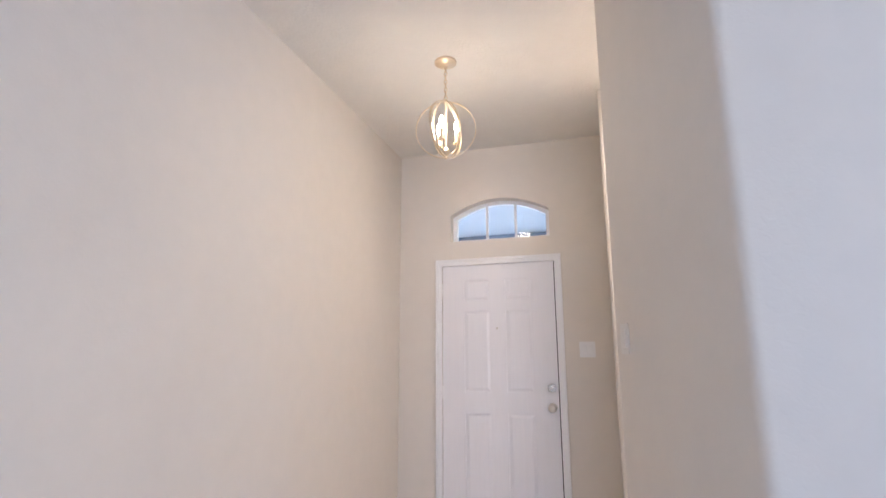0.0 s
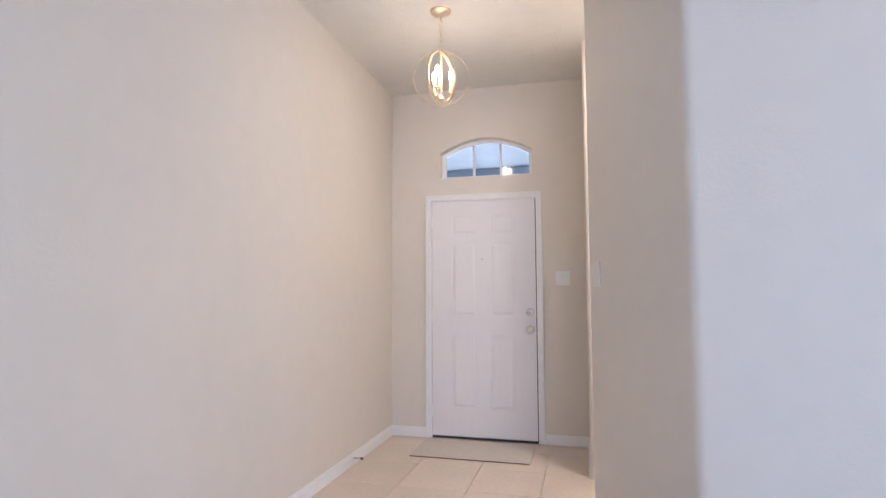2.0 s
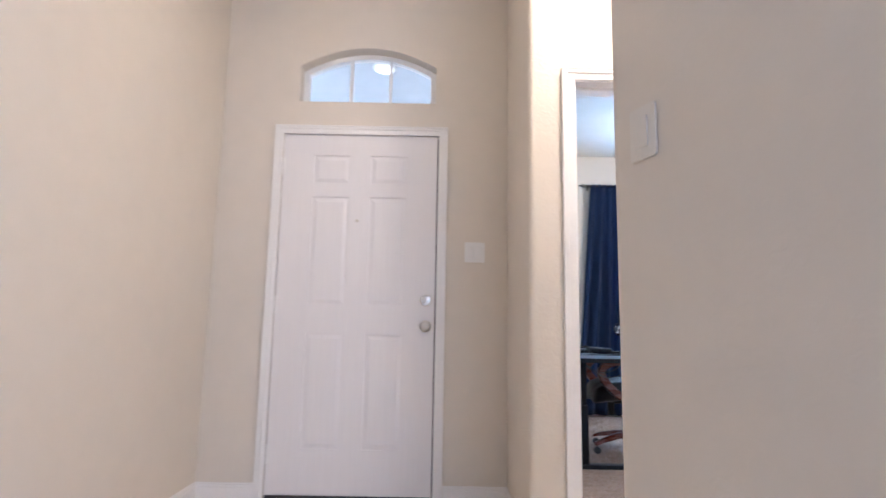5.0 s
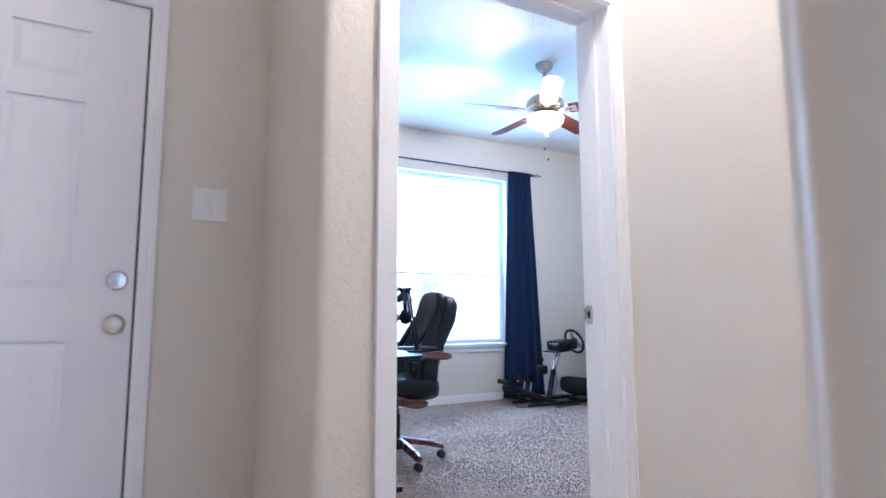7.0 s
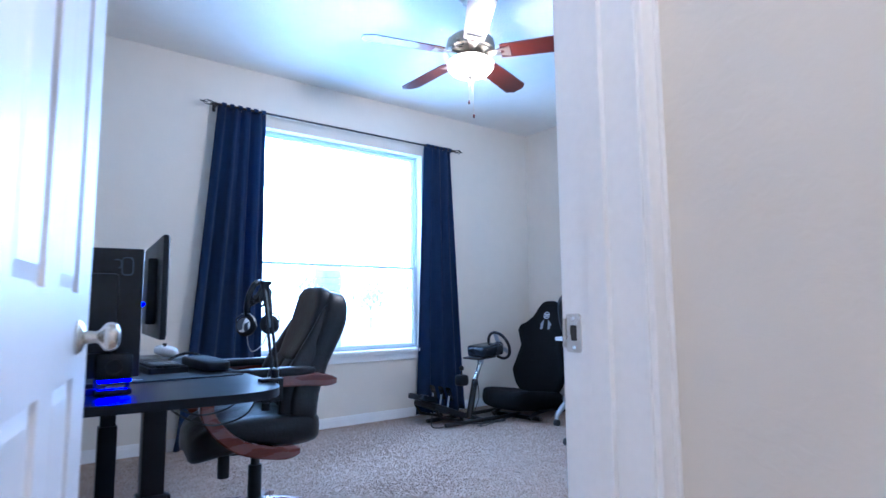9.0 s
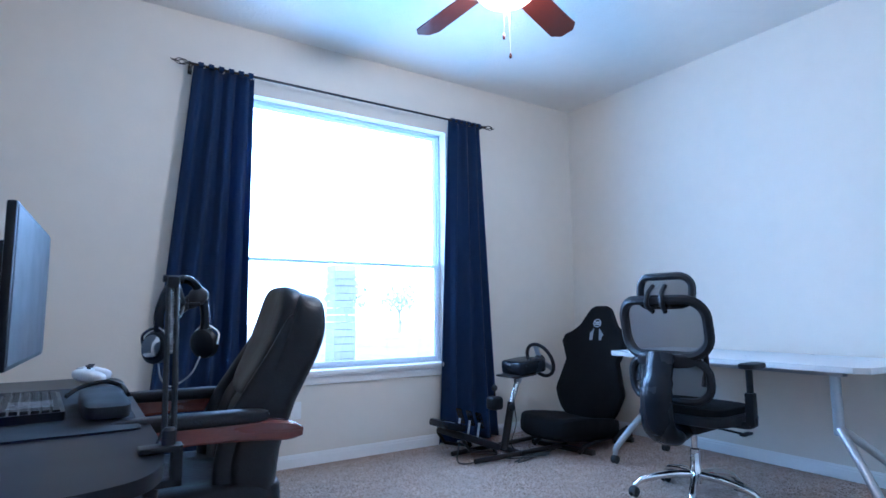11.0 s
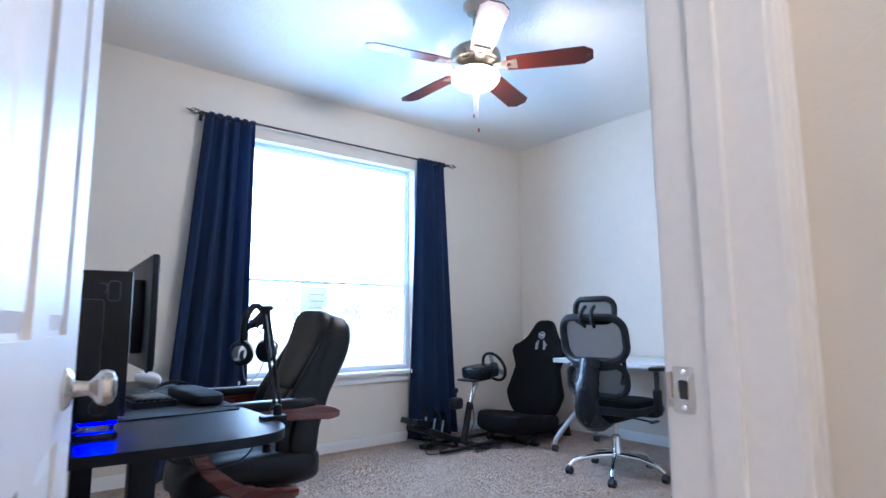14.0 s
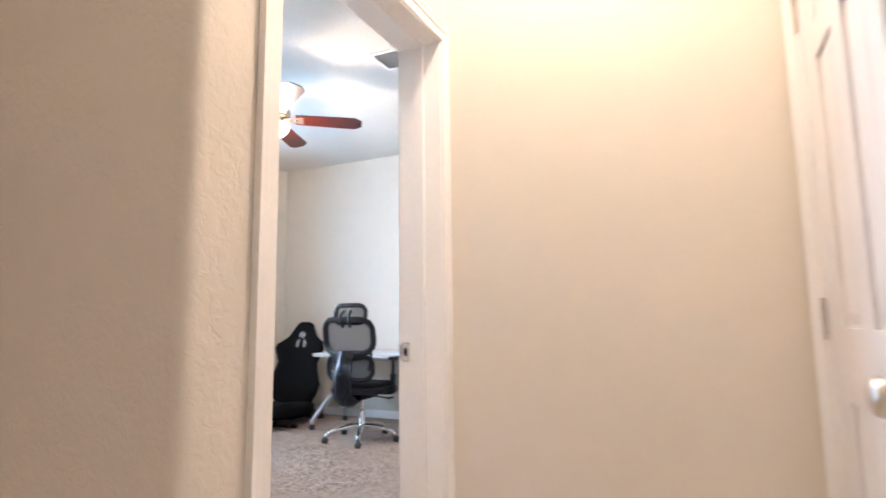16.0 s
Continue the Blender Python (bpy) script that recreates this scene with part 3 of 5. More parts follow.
for rx, rz, r in ((90, 12, 0.178), (90, 75, 0.172), (76, 132, 0.166)):
    part("globe_ring", ring_band(r, 0.015, 0.004, pose(0, 0, 0, 0, 0, rz) @ pose(0, 0, 0, rx)), M_BRASS, pend)
part("stem", lathe(bmesh.new(), [(0, 0.19), (0.012, 0.188), (0.016, 0.172), (0.007, 0.16), (0.006, -0.11), (0.02, -0.125), (0.026, -0.14), (0.018, -0.158), (0.008, -0.172), (0.011, -0.18), (0, -0.188)]), M_BRASS, pend)
for k in range(3):
    a = radians(120 * k + 25)
    d = Vector((math.cos(a), math.sin(a), 0))
    arm = part("arm", tube(bmesh.new(), curve_points([(0, 0, -0.135), d * 0.035 + Vector((0, 0, -0.145)), d * 0.062 + Vector((0, 0, -0.115)), d * 0.066 + Vector((0, 0, -0.085))], 5), 0.004, 8), M_BRASS, pend)
    part("candle_cup", lathe(bmesh.new(), [(0, -0.088), (0.02, -0.086), (0.022, -0.078), (0.011, -0.074), (0.011, -0.015), (0, -0.014)], Matrix.Translation(d * 0.066)), M_BRASS, arm)
    part("bulb", lathe(bmesh.new(), [(0, -0.015), (0.008, -0.012), (0.014, 0.008), (0.0155, 0.022), (0.012, 0.044), (0.005, 0.060), (0, 0.064)], Matrix.Translation(d * 0.066), 18), M_BULB, arm, "glowing warm candle bulb").visible_shadow = False
lamp("pendant_bulbs", "POINT", 3.4, (1.0, 0.76, 0.50), pose(PEND_X, PEND_Y, PEND_Z + 0.03), radius=0.06)

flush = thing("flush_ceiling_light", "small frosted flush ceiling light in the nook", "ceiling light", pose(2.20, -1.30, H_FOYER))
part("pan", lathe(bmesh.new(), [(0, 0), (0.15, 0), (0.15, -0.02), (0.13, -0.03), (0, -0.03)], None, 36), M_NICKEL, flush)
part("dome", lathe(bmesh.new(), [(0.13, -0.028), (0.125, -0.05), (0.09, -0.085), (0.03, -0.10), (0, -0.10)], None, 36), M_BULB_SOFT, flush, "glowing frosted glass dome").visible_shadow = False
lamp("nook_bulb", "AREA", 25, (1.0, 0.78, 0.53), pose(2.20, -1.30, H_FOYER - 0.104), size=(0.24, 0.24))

# ---- bedroom window and outdoors ----
win = thing("window_1", "bright white-framed single-hung bedroom window", "window")
win["kind"] = "structure"
x0, z0, x1, z1 = WIN
MID = 1.40
part("frame", sheet(bmesh.new(), rect(x0, z0, x1, z1), (rect(x0 + 0.016, z0 + 0.02, x1 - 0.016, z1 - 0.016),), 0.07, translate(0, WIN_Y + 0.09, 0) @ XZ), M_VINYL, win, smooth=False)
for a, b, y in ((z0 + 0.02, MID + 0.011, 0.100), (MID - 0.010, z1 - 0.016, 0.130)):
    sash = part("sash", sheet(bmesh.new(), rect(x0 + 0.017, a, x1 - 0.017, b), (rect(x0 + 0.04, a + 0.022, x1 - 0.04, b - 0.022),), 0.028, translate(0, WIN_Y + y, 0) @ XZ), M_VINYL, win, smooth=False)
    part("pane", one_box(x0 + 0.039, WIN_Y + y + 0.012, a + 0.021, x1 - 0.039, WIN_Y + y + 0.016, b - 0.021), M_GLASS, sash, smooth=False).visible_shadow = False
part("sill", one_box(x0 - 0.06, WIN_Y - 0.055, z0 - 0.028, x1 + 0.06, WIN_Y + 0.09, z0 + 0.002, bevel=0.006), M_TRIM, win)
part("apron", box(one_box(x0 - 0.03, WIN_Y - 0.018, z0 - 0.095, x1 + 0.03, WIN_Y, z0 - 0.029, bevel=0.004), x0 - 0.03, WIN_Y - 0.026, z0 - 0.045, x1 + 0.03, WIN_Y - 0.001, z0 - 0.0295, 0.003), M_TRIM, win)

backdrop = structure("backdrop", one_box(-70, 62, -1, 90, 62.5, 60), M_BACK, "glowing sheet that whites out the distance beyond the window", "backdrop")
column = thing("porch_column", "pale column clad in horizontal siding outside the window", "column", pose(4.82, 5.0, -0.12))
M_SIDING = material("grey siding", (0.66, 0.70, 0.73), 0.8, vary=0.15)
for k in range(22):
    part("siding_board", box(bmesh.new(), -0.12, -0.12, k * 0.075, 0.12, 0.12, k * 0.075 + 0.070, 0.003), M_SIDING, column, smooth=False)
# Leaf and bark colours are whitened to paint in outdoor glare and haze.
M_LEAF = material("glare-whitened leaves", (0.74, 0.77, 0.71), 0.7, vary=0.15)
M_BARK = material("glare-whitened bark", (0.68, 0.66, 0.63), 0.9, vary=0.3)
rng = random.Random(4)
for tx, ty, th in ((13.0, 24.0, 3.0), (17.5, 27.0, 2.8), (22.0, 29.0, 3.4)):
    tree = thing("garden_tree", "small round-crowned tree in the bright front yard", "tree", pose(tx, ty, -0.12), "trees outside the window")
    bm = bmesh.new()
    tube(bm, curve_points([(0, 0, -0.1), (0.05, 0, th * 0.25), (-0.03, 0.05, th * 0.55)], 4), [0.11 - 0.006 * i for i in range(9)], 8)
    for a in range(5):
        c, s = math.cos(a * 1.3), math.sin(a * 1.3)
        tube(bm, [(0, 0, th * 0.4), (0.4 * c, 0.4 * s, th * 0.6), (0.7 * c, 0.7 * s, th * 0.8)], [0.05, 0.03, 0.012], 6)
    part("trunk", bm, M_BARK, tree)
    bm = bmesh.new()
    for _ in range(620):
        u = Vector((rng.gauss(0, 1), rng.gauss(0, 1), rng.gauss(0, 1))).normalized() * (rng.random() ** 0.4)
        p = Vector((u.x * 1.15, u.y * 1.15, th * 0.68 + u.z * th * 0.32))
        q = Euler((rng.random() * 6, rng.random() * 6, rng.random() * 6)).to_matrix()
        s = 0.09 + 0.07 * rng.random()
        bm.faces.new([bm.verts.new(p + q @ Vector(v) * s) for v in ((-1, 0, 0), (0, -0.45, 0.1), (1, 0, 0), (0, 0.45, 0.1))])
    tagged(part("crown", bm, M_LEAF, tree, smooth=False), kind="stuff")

# ---- bedroom things ----
M_CURTAIN = material("navy curtain cloth", (0.015, 0.028, 0.070), 0.9, vary=0.15, scale=5, fine=250, bump=0.0005, bump_scale=300, sheen=0.05, spec=0.15, stretch=(1, 1, 0.3))
let_through(M_CURTAIN, (0.04, 0.12, 0.36), 0.13)
M_IRON = material("dark bronze iron", (0.035, 0.03, 0.028), 0.4, 0.7)
M_LEATHER = material("black leather", (0.008, 0.008, 0.011), 0.40, vary=0.2, scale=7, bump=0.0012, bump_scale=130, spec=0.3)
M_CHERRY = material("cherry stained wood", (0.12, 0.024, 0.014), 0.28, vary=0.25, scale=5, fine=50, stretch=(1, 6, 6), coat=0.3)
M_BLADE = material("mahogany fan blade", (0.060, 0.010, 0.006), 0.32, vary=0.12, scale=9, fine=60, coat=0.2)
M_BLACK = material("black plastic", (0.009, 0.010, 0.013), 0.42, vary=0.12, bump=0.0003, bump_scale=300, spec=0.28)
M_GLOSS = material("gloss black plastic", (0.008, 0.010, 0.015), 0.26, vary=0.06, spec=0.25)
M_DESK = material("black laminate", (0.007, 0.008, 0.013), 0.36, vary=0.06, scale=1.2, fine=90, spec=0.2)
M_PAD = material("black cloth mouse pad", (0.007, 0.008, 0.011), 0.85, vary=0.15, fine=300)
M_FABRIC = material("black seat fabric", (0.007, 0.007, 0.008), 0.95, vary=0.2, scale=10, fine=200, bump=0.001, bump_scale=260, spec=0.15)
M_TABLE = material("white laminate", (0.62, 0.62, 0.62), 0.32, vary=0.03)
M_STEEL = material("silver painted steel", (0.45, 0.46, 0.48), 0.38, 0.6, vary=0.06)
M_SCREEN = material("dark screen", (0.05, 0.055, 0.065), 0.38, vary=0.05, spec=0.3)
M_BLUE = material("blue led", (0.02, 0.03, 0.9), 0.4, emit=(0.002, 0.006, 1.0), power=45.0)
M_GLOBE = material("lit frosted glass bowl", (1, 0.95, 0.85), 0.4, emit=(1.0, 0.74, 0.45), power=9)
M_BRONZE = material("brushed nickel fan body", (0.42, 0.37, 0.30), 0.3, 0.9, vary=0.08)
M_WHITE = material("white plastic shell", (0.70, 0.70, 0.72), 0.35)
M_RED = material("red plastic", (0.55, 0.02, 0.05), 0.4)
M_GREY = material("grey cap", (0.32, 0.33, 0.35), 0.5)
M_MESH = material("black mesh fabric", (0.02, 0.02, 0.023), 0.8)
_n, _l = M_MESH.node_tree.nodes, M_MESH.node_tree.links
_mix, _clear = _n.new("ShaderNodeMixShader"), _n.new("ShaderNodeBsdfTransparent")
_mix.inputs[0].default_value = 0.72
_l.new(_clear.outputs[0], _mix.inputs[1])
_l.new(_n["Principled BSDF"].outputs[0], _mix.inputs[2])
_l.new(_mix.outputs[0], _n["Material Output"].inputs[0])


def curtain(name, label, top, bottom, z0, z1, waves, y, seed):
    ob = thing(name, label, "curtain", pose(0, y, 0), "window curtains")
    rng = random.Random(seed)
    ph = [rng.random() * 6 for _ in range(4)]
    bm = bmesh.new()
    nu, nv = 90, 30
    grid = []
    for j in range(nv + 1):
        v = j / nv
        row = []
        for i in range(nu + 1):
            u = i / nu
            lo = bottom[0] + (top[0] - bottom[0]) * v ** 0.8
            hi = bottom[1] + (top[1] - bottom[1]) * v ** 0.8
            w = 0.5 + 0.5 * (1 - v)
            x = lo + (hi - lo) * (u + 0.012 * math.sin(9 * u + 3 * v + ph[0]))
            d = 0.042 * w * math.sin(2 * math.pi * waves * u + ph[1] + 0.8 * math.sin(2.2 * v + ph[2])) + 0.008 * w * math.sin(2 * math.pi * waves * 2.3 * u + ph[3] + v)
            zz = z0 + (z1 - z0) * v
            if v > 0.97:
                zz += 0.012 * math.sin(2 * math.pi * waves * 1.5 * u)
            row.append(bm.verts.new((x, d, zz)))
        grid.append(row)
    for a, b in zip(grid, grid[1:]):
        for i in range(nu):
            bm.faces.new((a[i], a[i + 1], b[i + 1], b[i]))
    cloth = part("cloth", bm, M_CURTAIN, ob)
    cloth.modifiers.new("thickness", "SOLIDIFY").thickness = 0.004
    for i in range(6):
        x = top[0] + (top[1] - top[0]) * (i + 0.5) / 6
        part("loop", sheet(bmesh.new(), rounded(0.045, 0.034, 0.015, 4), (rounded(0.04, 0.028, 0.012, 4),), 0.030, translate(x - 0.015, -0.026, 2.597) @ YZ), M_CURTAIN, ob)
    return ob


ROD_Y, ROD_Z = 3.11, 2.597
curtain("curtain", "long navy blue curtain gathered beside the desk", (3.03, 3.40), (2.79, 3.415), 0.02, 2.60, 4, ROD_Y + 0.025, 3)
curtain("curtain", "long navy blue curtain gathered near the racing seat", (4.965, 5.285), (4.85, 5.44), 0.02, 2.60, 3.5, ROD_Y + 0.025, 8)
rod = thing("curtain_rod", "dark bronze curtain rod with twisted cage finials", "curtain rod", pose(0, ROD_Y, ROD_Z))
part("bar", tube(bmesh.new(), [(3.00, 0, 0), (5.315, 0, 0)], 0.0085, 12), M_IRON, rod)
for x, s in ((3.00, -1), (5.315, 1)):
    bm = lathe(bmesh.new(), [(0, 0), (0.013, 0), (0.013, 0.012), (0, 0.012)], translate(x, 0, 0) @ pose(0, 0, 0, 0, 90 * s), 12)
    for k in range(4):
        tube(bm, [(x + s * (0.01 + 0.085 * t), 0.021 * math.sin(math.pi * t) * math.cos(k * math.pi / 2 + 2.6 * t), 0.021 * math.sin(math.pi * t) * math.sin(k * math.pi / 2 + 2.6 * t)) for t in [i / 10 for i in range(11)]], 0.0032, 6)
    tube(bm, [(x + s * 0.09, 0, 0), (x + s * 0.105, 0, 0.002), (x + s * 0.115, 0, 0.008)], [0.006, 0.005, 0.002], 8)
    part("finial", bm, M_IRON, rod, "twisted cage finial")
    bx = x - s * 0.012
    part("bracket", tube(one_box(bx - 0.012, WIN_Y - ROD_Y - 0.004, -0.03, bx + 0.012, WIN_Y - ROD_Y, 0.03), [(bx, 0, -0.006), (bx, WIN_Y - ROD_Y - 0.002, -0.006)], 0.006), M_IRON, rod)


# ceiling fan
FAN_Z = 2.575
fan = thing("ceiling_fan", "five-blade mahogany ceiling fan with lit frosted bowl", "ceiling fan", pose(FAN_X, FAN_Y, FAN_Z))
part("canopy", lathe(bmesh.new(), [(0, H_ROOM - FAN_Z), (0.072, H_ROOM - FAN_Z), (0.07, H_ROOM - FAN_Z - 0.03), (0.045, H_ROOM - FAN_Z - 0.06), (0.02, H_ROOM - FAN_Z - 0.065), (0, H_ROOM - FAN_Z - 0.065)]), M_BRONZE, fan)
part("downrod", tube(bmesh.new(), [(0, 0, 0.1), (0, 0, H_ROOM - FAN_Z - 0.05)], 0.013, 14), M_BRONZE, fan)
part("motor", lathe(bmesh.new(), [(0, 0.14), (0.05, 0.138), (0.115, 0.12), (0.148, 0.09), (0.155, 0.05), (0.148, 0.03), (0.132, 0.026), (0.13, 0.018), (0.10, 0.012), (0.085, -0.005), (0.06, -0.012), (0, -0.012)], None, 44), M_BRONZE, fan)
for k in range(5):
    a = 20.5 + 72 * k
    turn = pose(0, 0, 0, 0, 0, a)
    bm = sheet(bmesh.new(), [(0.09, -0.018), (0.19, -0.03), (0.25, -0.045), (0.25, 0.045), (0.19, 0.03), (0.09, 0.018)], (rounded(0.03, 0.03, 0.012, 4, 0.2, 0.0),), 0.005, translate(0, 0, 0.0))
    bmesh.ops.transform(bm, matrix=turn @ pose(0, 0, 0.0, -12, 0, 0), verts=bm.verts[:])
    iron = part("blade_iron", bm, M_BRONZE, fan)
    out = [(0.19, -0.062), (0.30, -0.068), (0.635, -0.076), (0.685, -0.040), (0.690, 0.036), (0.640, 0.076), (0.30, 0.068), (0.19, 0.062)]
    bm = sheet(bmesh.new(), out, (), 0.006, translate(0, 0, 0.006))
    bmesh.ops.transform(bm, matrix=turn @ pose(0, 0, 0, -12, 0, 0), verts=bm.verts[:])
    part("blade", bm, M_BLADE, fan, "glossy mahogany blade", smooth=False)
part("light_fitter", lathe(bmesh.new(), [(0, -0.008), (0.075, -0.01), (0.11, -0.022), (0.118, -0.034), (0.10, -0.038), (0, -0.038)], None, 32), M_BRONZE, fan)
bowl = part("glass_bowl", lathe(bmesh.new(), [(0.118, -0.03), (0.145, -0.05), (0.142, -0.08), (0.118, -0.108), (0.075, -0.126), (0.02, -0.132), (0, -0.132)], None, 36), M_GLOBE, fan, "glowing frosted glass bowl")
bowl.visible_shadow = False
part("bowl_cap", lathe(bmesh.new(), [(0, -0.125), (0.022, -0.13), (0.018, -0.143), (0.007, -0.15), (0.01, -0.16), (0, -0.17)], None, 16), M_BRONZE, fan)
for dx, ln in ((-0.012, 0.14), (0.016, 0.22)):
    chain = part("pull_chain", tube(bmesh.new(), [(dx, 0, -0.15), (dx * 1.3, 0, -0.15 - ln)], 0.0014, 6), M_BRASS, fan)
    part("fob", lathe(bmesh.new(), [(0, 0.012), (0.004, 0.008), (0.007, -0.004), (0.006, -0.014), (0, -0.018)], translate(dx * 1.3, 0, -0.16 - ln), 12), M_CHERRY, chain, "small wooden pull")

vent = thing("ceiling_vent", "white slatted ceiling air vent", "air vent", pose(4.37, 0.42, H_ROOM))
part("frame", sheet(bmesh.new(), rect(-0.14, -0.12, 0.14, 0.12), (rect(-0.115, -0.095, 0.115, 0.095),), 0.008, translate(0, 0, -0.008)), M_PLATE, vent, smooth=False)
part("backing", one_box(-0.114, -0.094, -0.0035, 0.114, 0.094, -0.0005), M_DARK, vent, "dark duct behind the slats", smooth=False)
for k in range(8):
    part("slat", box(bmesh.new(), -0.114, -0.010, -0.0015, 0.114, 0.010, 0.0015, m=pose(0, -0.082 + k * 0.0235, -0.0095, 35)), M_PLATE, vent, smooth=False)


# castor used under chairs and tables
def castor(parent, x, y, r=0.026, mat=None, name="castor"):
    bm = bmesh.new()
    for d in (-0.013, 0.013):
        lathe(bm, [(0, -0.008), (r * 0.85, -0.008), (r, -0.004), (r, 0.004), (r * 0.85, 0.008), (0, 0.008)], translate(x, y + d, r) @ pose(0, 0, 0, 90), 16)
    lathe(bm, [(0, r), (r * 1.02, r), (r * 0.9, r * 1.6), (r * 0.35, r * 2.1), (0, r * 2.1)], translate(x, y, 0), 14)
    return part(name, bm, mat or M_RUBBER, parent, "black swivel castor")


# black leather executive chair
def executive_chair(m):
    ob = thing("executive_chair", "black leather office chair with cherry wood arms", "office chair", m)
    for k in range(5):
        a = radians(72 * k + 98)
        d = Vector((math.cos(a), math.sin(a), 0))
        bm = bmesh.new()
        n = Vector((-d.y, d.x, 0))
        prof = [(0.02, 0.13, 0.028, 0.045), (0.12, 0.125, 0.026, 0.04), (0.24, 0.10, 0.023, 0.034), (0.325, 0.075, 0.018, 0.026)]
        rows = [[bm.verts.new(d * r + n * s * w + Vector((0, 0, z + h * t))) for s, t in ((-1, -0.5), (1, -0.5), (1, 0.3), (0.6, 0.5), (-0.6, 0.5), (-1, 0.3))] for r, z, w, h in prof]
        for p, q in zip(rows, rows[1:]):
            for i in range(6):
                bm.faces.new((p[i], p[(i + 1) % 6], q[(i + 1) % 6], q[i]))
        bm.faces.new(rows[0])
        bm.faces.new(rows[-1])
        leg = part("base_leg", bm, M_CHERRY, ob, "cherry wood base leg")
        castor(leg, d.x * 0.31, d.y * 0.31, 0.026)
    part("gas_lift", lathe(bmesh.new(), [(0, 0.08), (0.045, 0.08), (0.045, 0.15), (0.03, 0.16), (0.03, 0.30), (0.02, 0.305), (0.02, 0.40), (0, 0.40)]), M_BLACK, ob)
    part("tilt_mechanism", lathe(one_box(-0.13, -0.09, 0.37, 0.13, 0.09, 0.425, bevel=0.012), [(0, 0.28), (0.025, 0.28), (0.025, 0.38), (0, 0.38)], translate(0.15, 0.06, 0)), M_BLACK, ob)
    part("seat", pillow(bmesh.new(), (0.56, 0.52, 0.15), pose(0.03, 0, 0.485), 0.42, 36, 16, lambda v: v + Vector((0, 0, -0.05 * max(0, v.x / 0.28) ** 3 + 0.012 * math.cos(v.y * 22)))), M_LEATHER, ob, "padded black leather seat")

    def lean(v):
        t = (v.z + 0.33) / 0.66
        w = 1.0 - 0.10 * t - 0.13 * max(0, t - 0.62) + 0.05 * math.sin(t * 9)
        return Vector((v.x * (1 - 0.25 * t) + 0.035 * math.sin(t * 5.5) + 0.03 * (v.y / 0.25) ** 2, v.y * w, v.z))
    part("backrest", pillow(bmesh.new(), (0.165, 0.50, 0.68), pose(-0.245, 0, 0.765, 0, -13), 0.42, 40, 26, lean), M_LEATHER, ob, "tall padded leather backrest")
    BK = pose(-0.245, 0, 0.765, 0, -13)

    def drape(x, y, z):
        """A point x proud of the backrest's face."""
        t = (z + 0.33) / 0.66
        return Vector((x + 0.08 * (1 - 0.25 * t) + 0.035 * math.sin(t * 5.5) + 0.03 * (y / 0.25) ** 2 - 0.012, y, z))
    for y in (-0.118, 0.0, 0.118):
        part("back_channel", pillow(bmesh.new(), (0.052, 0.124, 0.37), BK, 0.5, 22, 20, lambda v: drape(v.x + 0.004 * math.sin(26 * v.z + 9 * y), v.y + y * (1 - 0.25 * v.z), v.z - 0.125)), M_LEATHER, ob, "stitched leather back channel")
    part("head_pad", pillow(bmesh.new(), (0.085, 0.43, 0.37), BK, 0.5, 32, 20, lambda v: drape(v.x * (1.0 + 0.8 * v.z) + 0.012, v.y * (0.86 + 0.9 * v.z if v.z < 0.05 else 0.905 - 0.6 * (v.z - 0.05)), v.z + 0.165)), M_LEATHER, ob, "stitched leather head pad")
    for q in (-1, 1):
        part("side_bolster", pillow(bmesh.new(), (0.095, 0.06, 0.60), BK, 0.6, 24, 26, lambda v: drape(v.x * (1 - 0.5 * v.z) - 0.004, v.y + q * (0.205 - 0.10 * max(0, v.z + 0.05) ** 1.3), v.z - 0.04)), M_LEATHER, ob, "padded leather side roll")
        part("piping", tube(bmesh.new(), [BK @ drape(0.012, q * (0.19 - 0.07 * max(0, z)), z) for z in [-0.31 + 0.03 * i for i in range(21)]], 0.0045, 6), M_LEATHER, ob)
    for s in (-1, 1):
        y = s * 0.285
        path = [(-0.27, y, 0.69), (-0.15, y, 0.703), (0.05, y, 0.708), (0.20, y, 0.69), (0.265, y, 0.63), (0.235, y, 0.545), (0.13, y * 0.97, 0.45), (-0.02, y * 0.92, 0.405), (-0.12, y * 0.88, 0.40)]
        pts = curve_points(path, 5)
        bm = bmesh.new()
        rows = []
        for i, p in enumerate(pts):
            d = (pts[min(i + 1, len(pts) - 1)] - pts[max(i - 1, 0)]).normalized()
            n = Vector((-d.z, 0, d.x))
            e = (0.45, 0.8, 0.95)[min(i, len(pts) - 1 - i)] if min(i, len(pts) - 1 - i) < 3 else 1.0
            rows.append([bm.verts.new(p + n * a * e * 0.027 + Vector((0, b * 0.026, 0))) for a, b in ((-1, -0.8), (-0.8, -1), (0.8, -1), (1, -0.8), (1, 0.8), (0.8, 1), (-0.8, 1), (-1, 0.8))])
        for p, q in zip(rows, rows[1:]):
            for i in range(8):
                bm.faces.new((p[i], p[(i + 1) % 8], q[(i + 1) % 8], q[i]))
        bm.faces.new(rows[0])
        bm.faces.new(rows[-1])
        arm = part("armrest", bm, M_CHERRY, ob, "curved cherry wood arm")
        part("arm_pad", pillow(bmesh.new(), (0.40, 0.065, 0.04), translate(0.02, y, 0.742), 0.5, 24, 10), M_LEATHER, arm, "padded leather arm top")
    return ob


executive_chair(pose(2.815, 1.38, 0, 0, 0, 176))


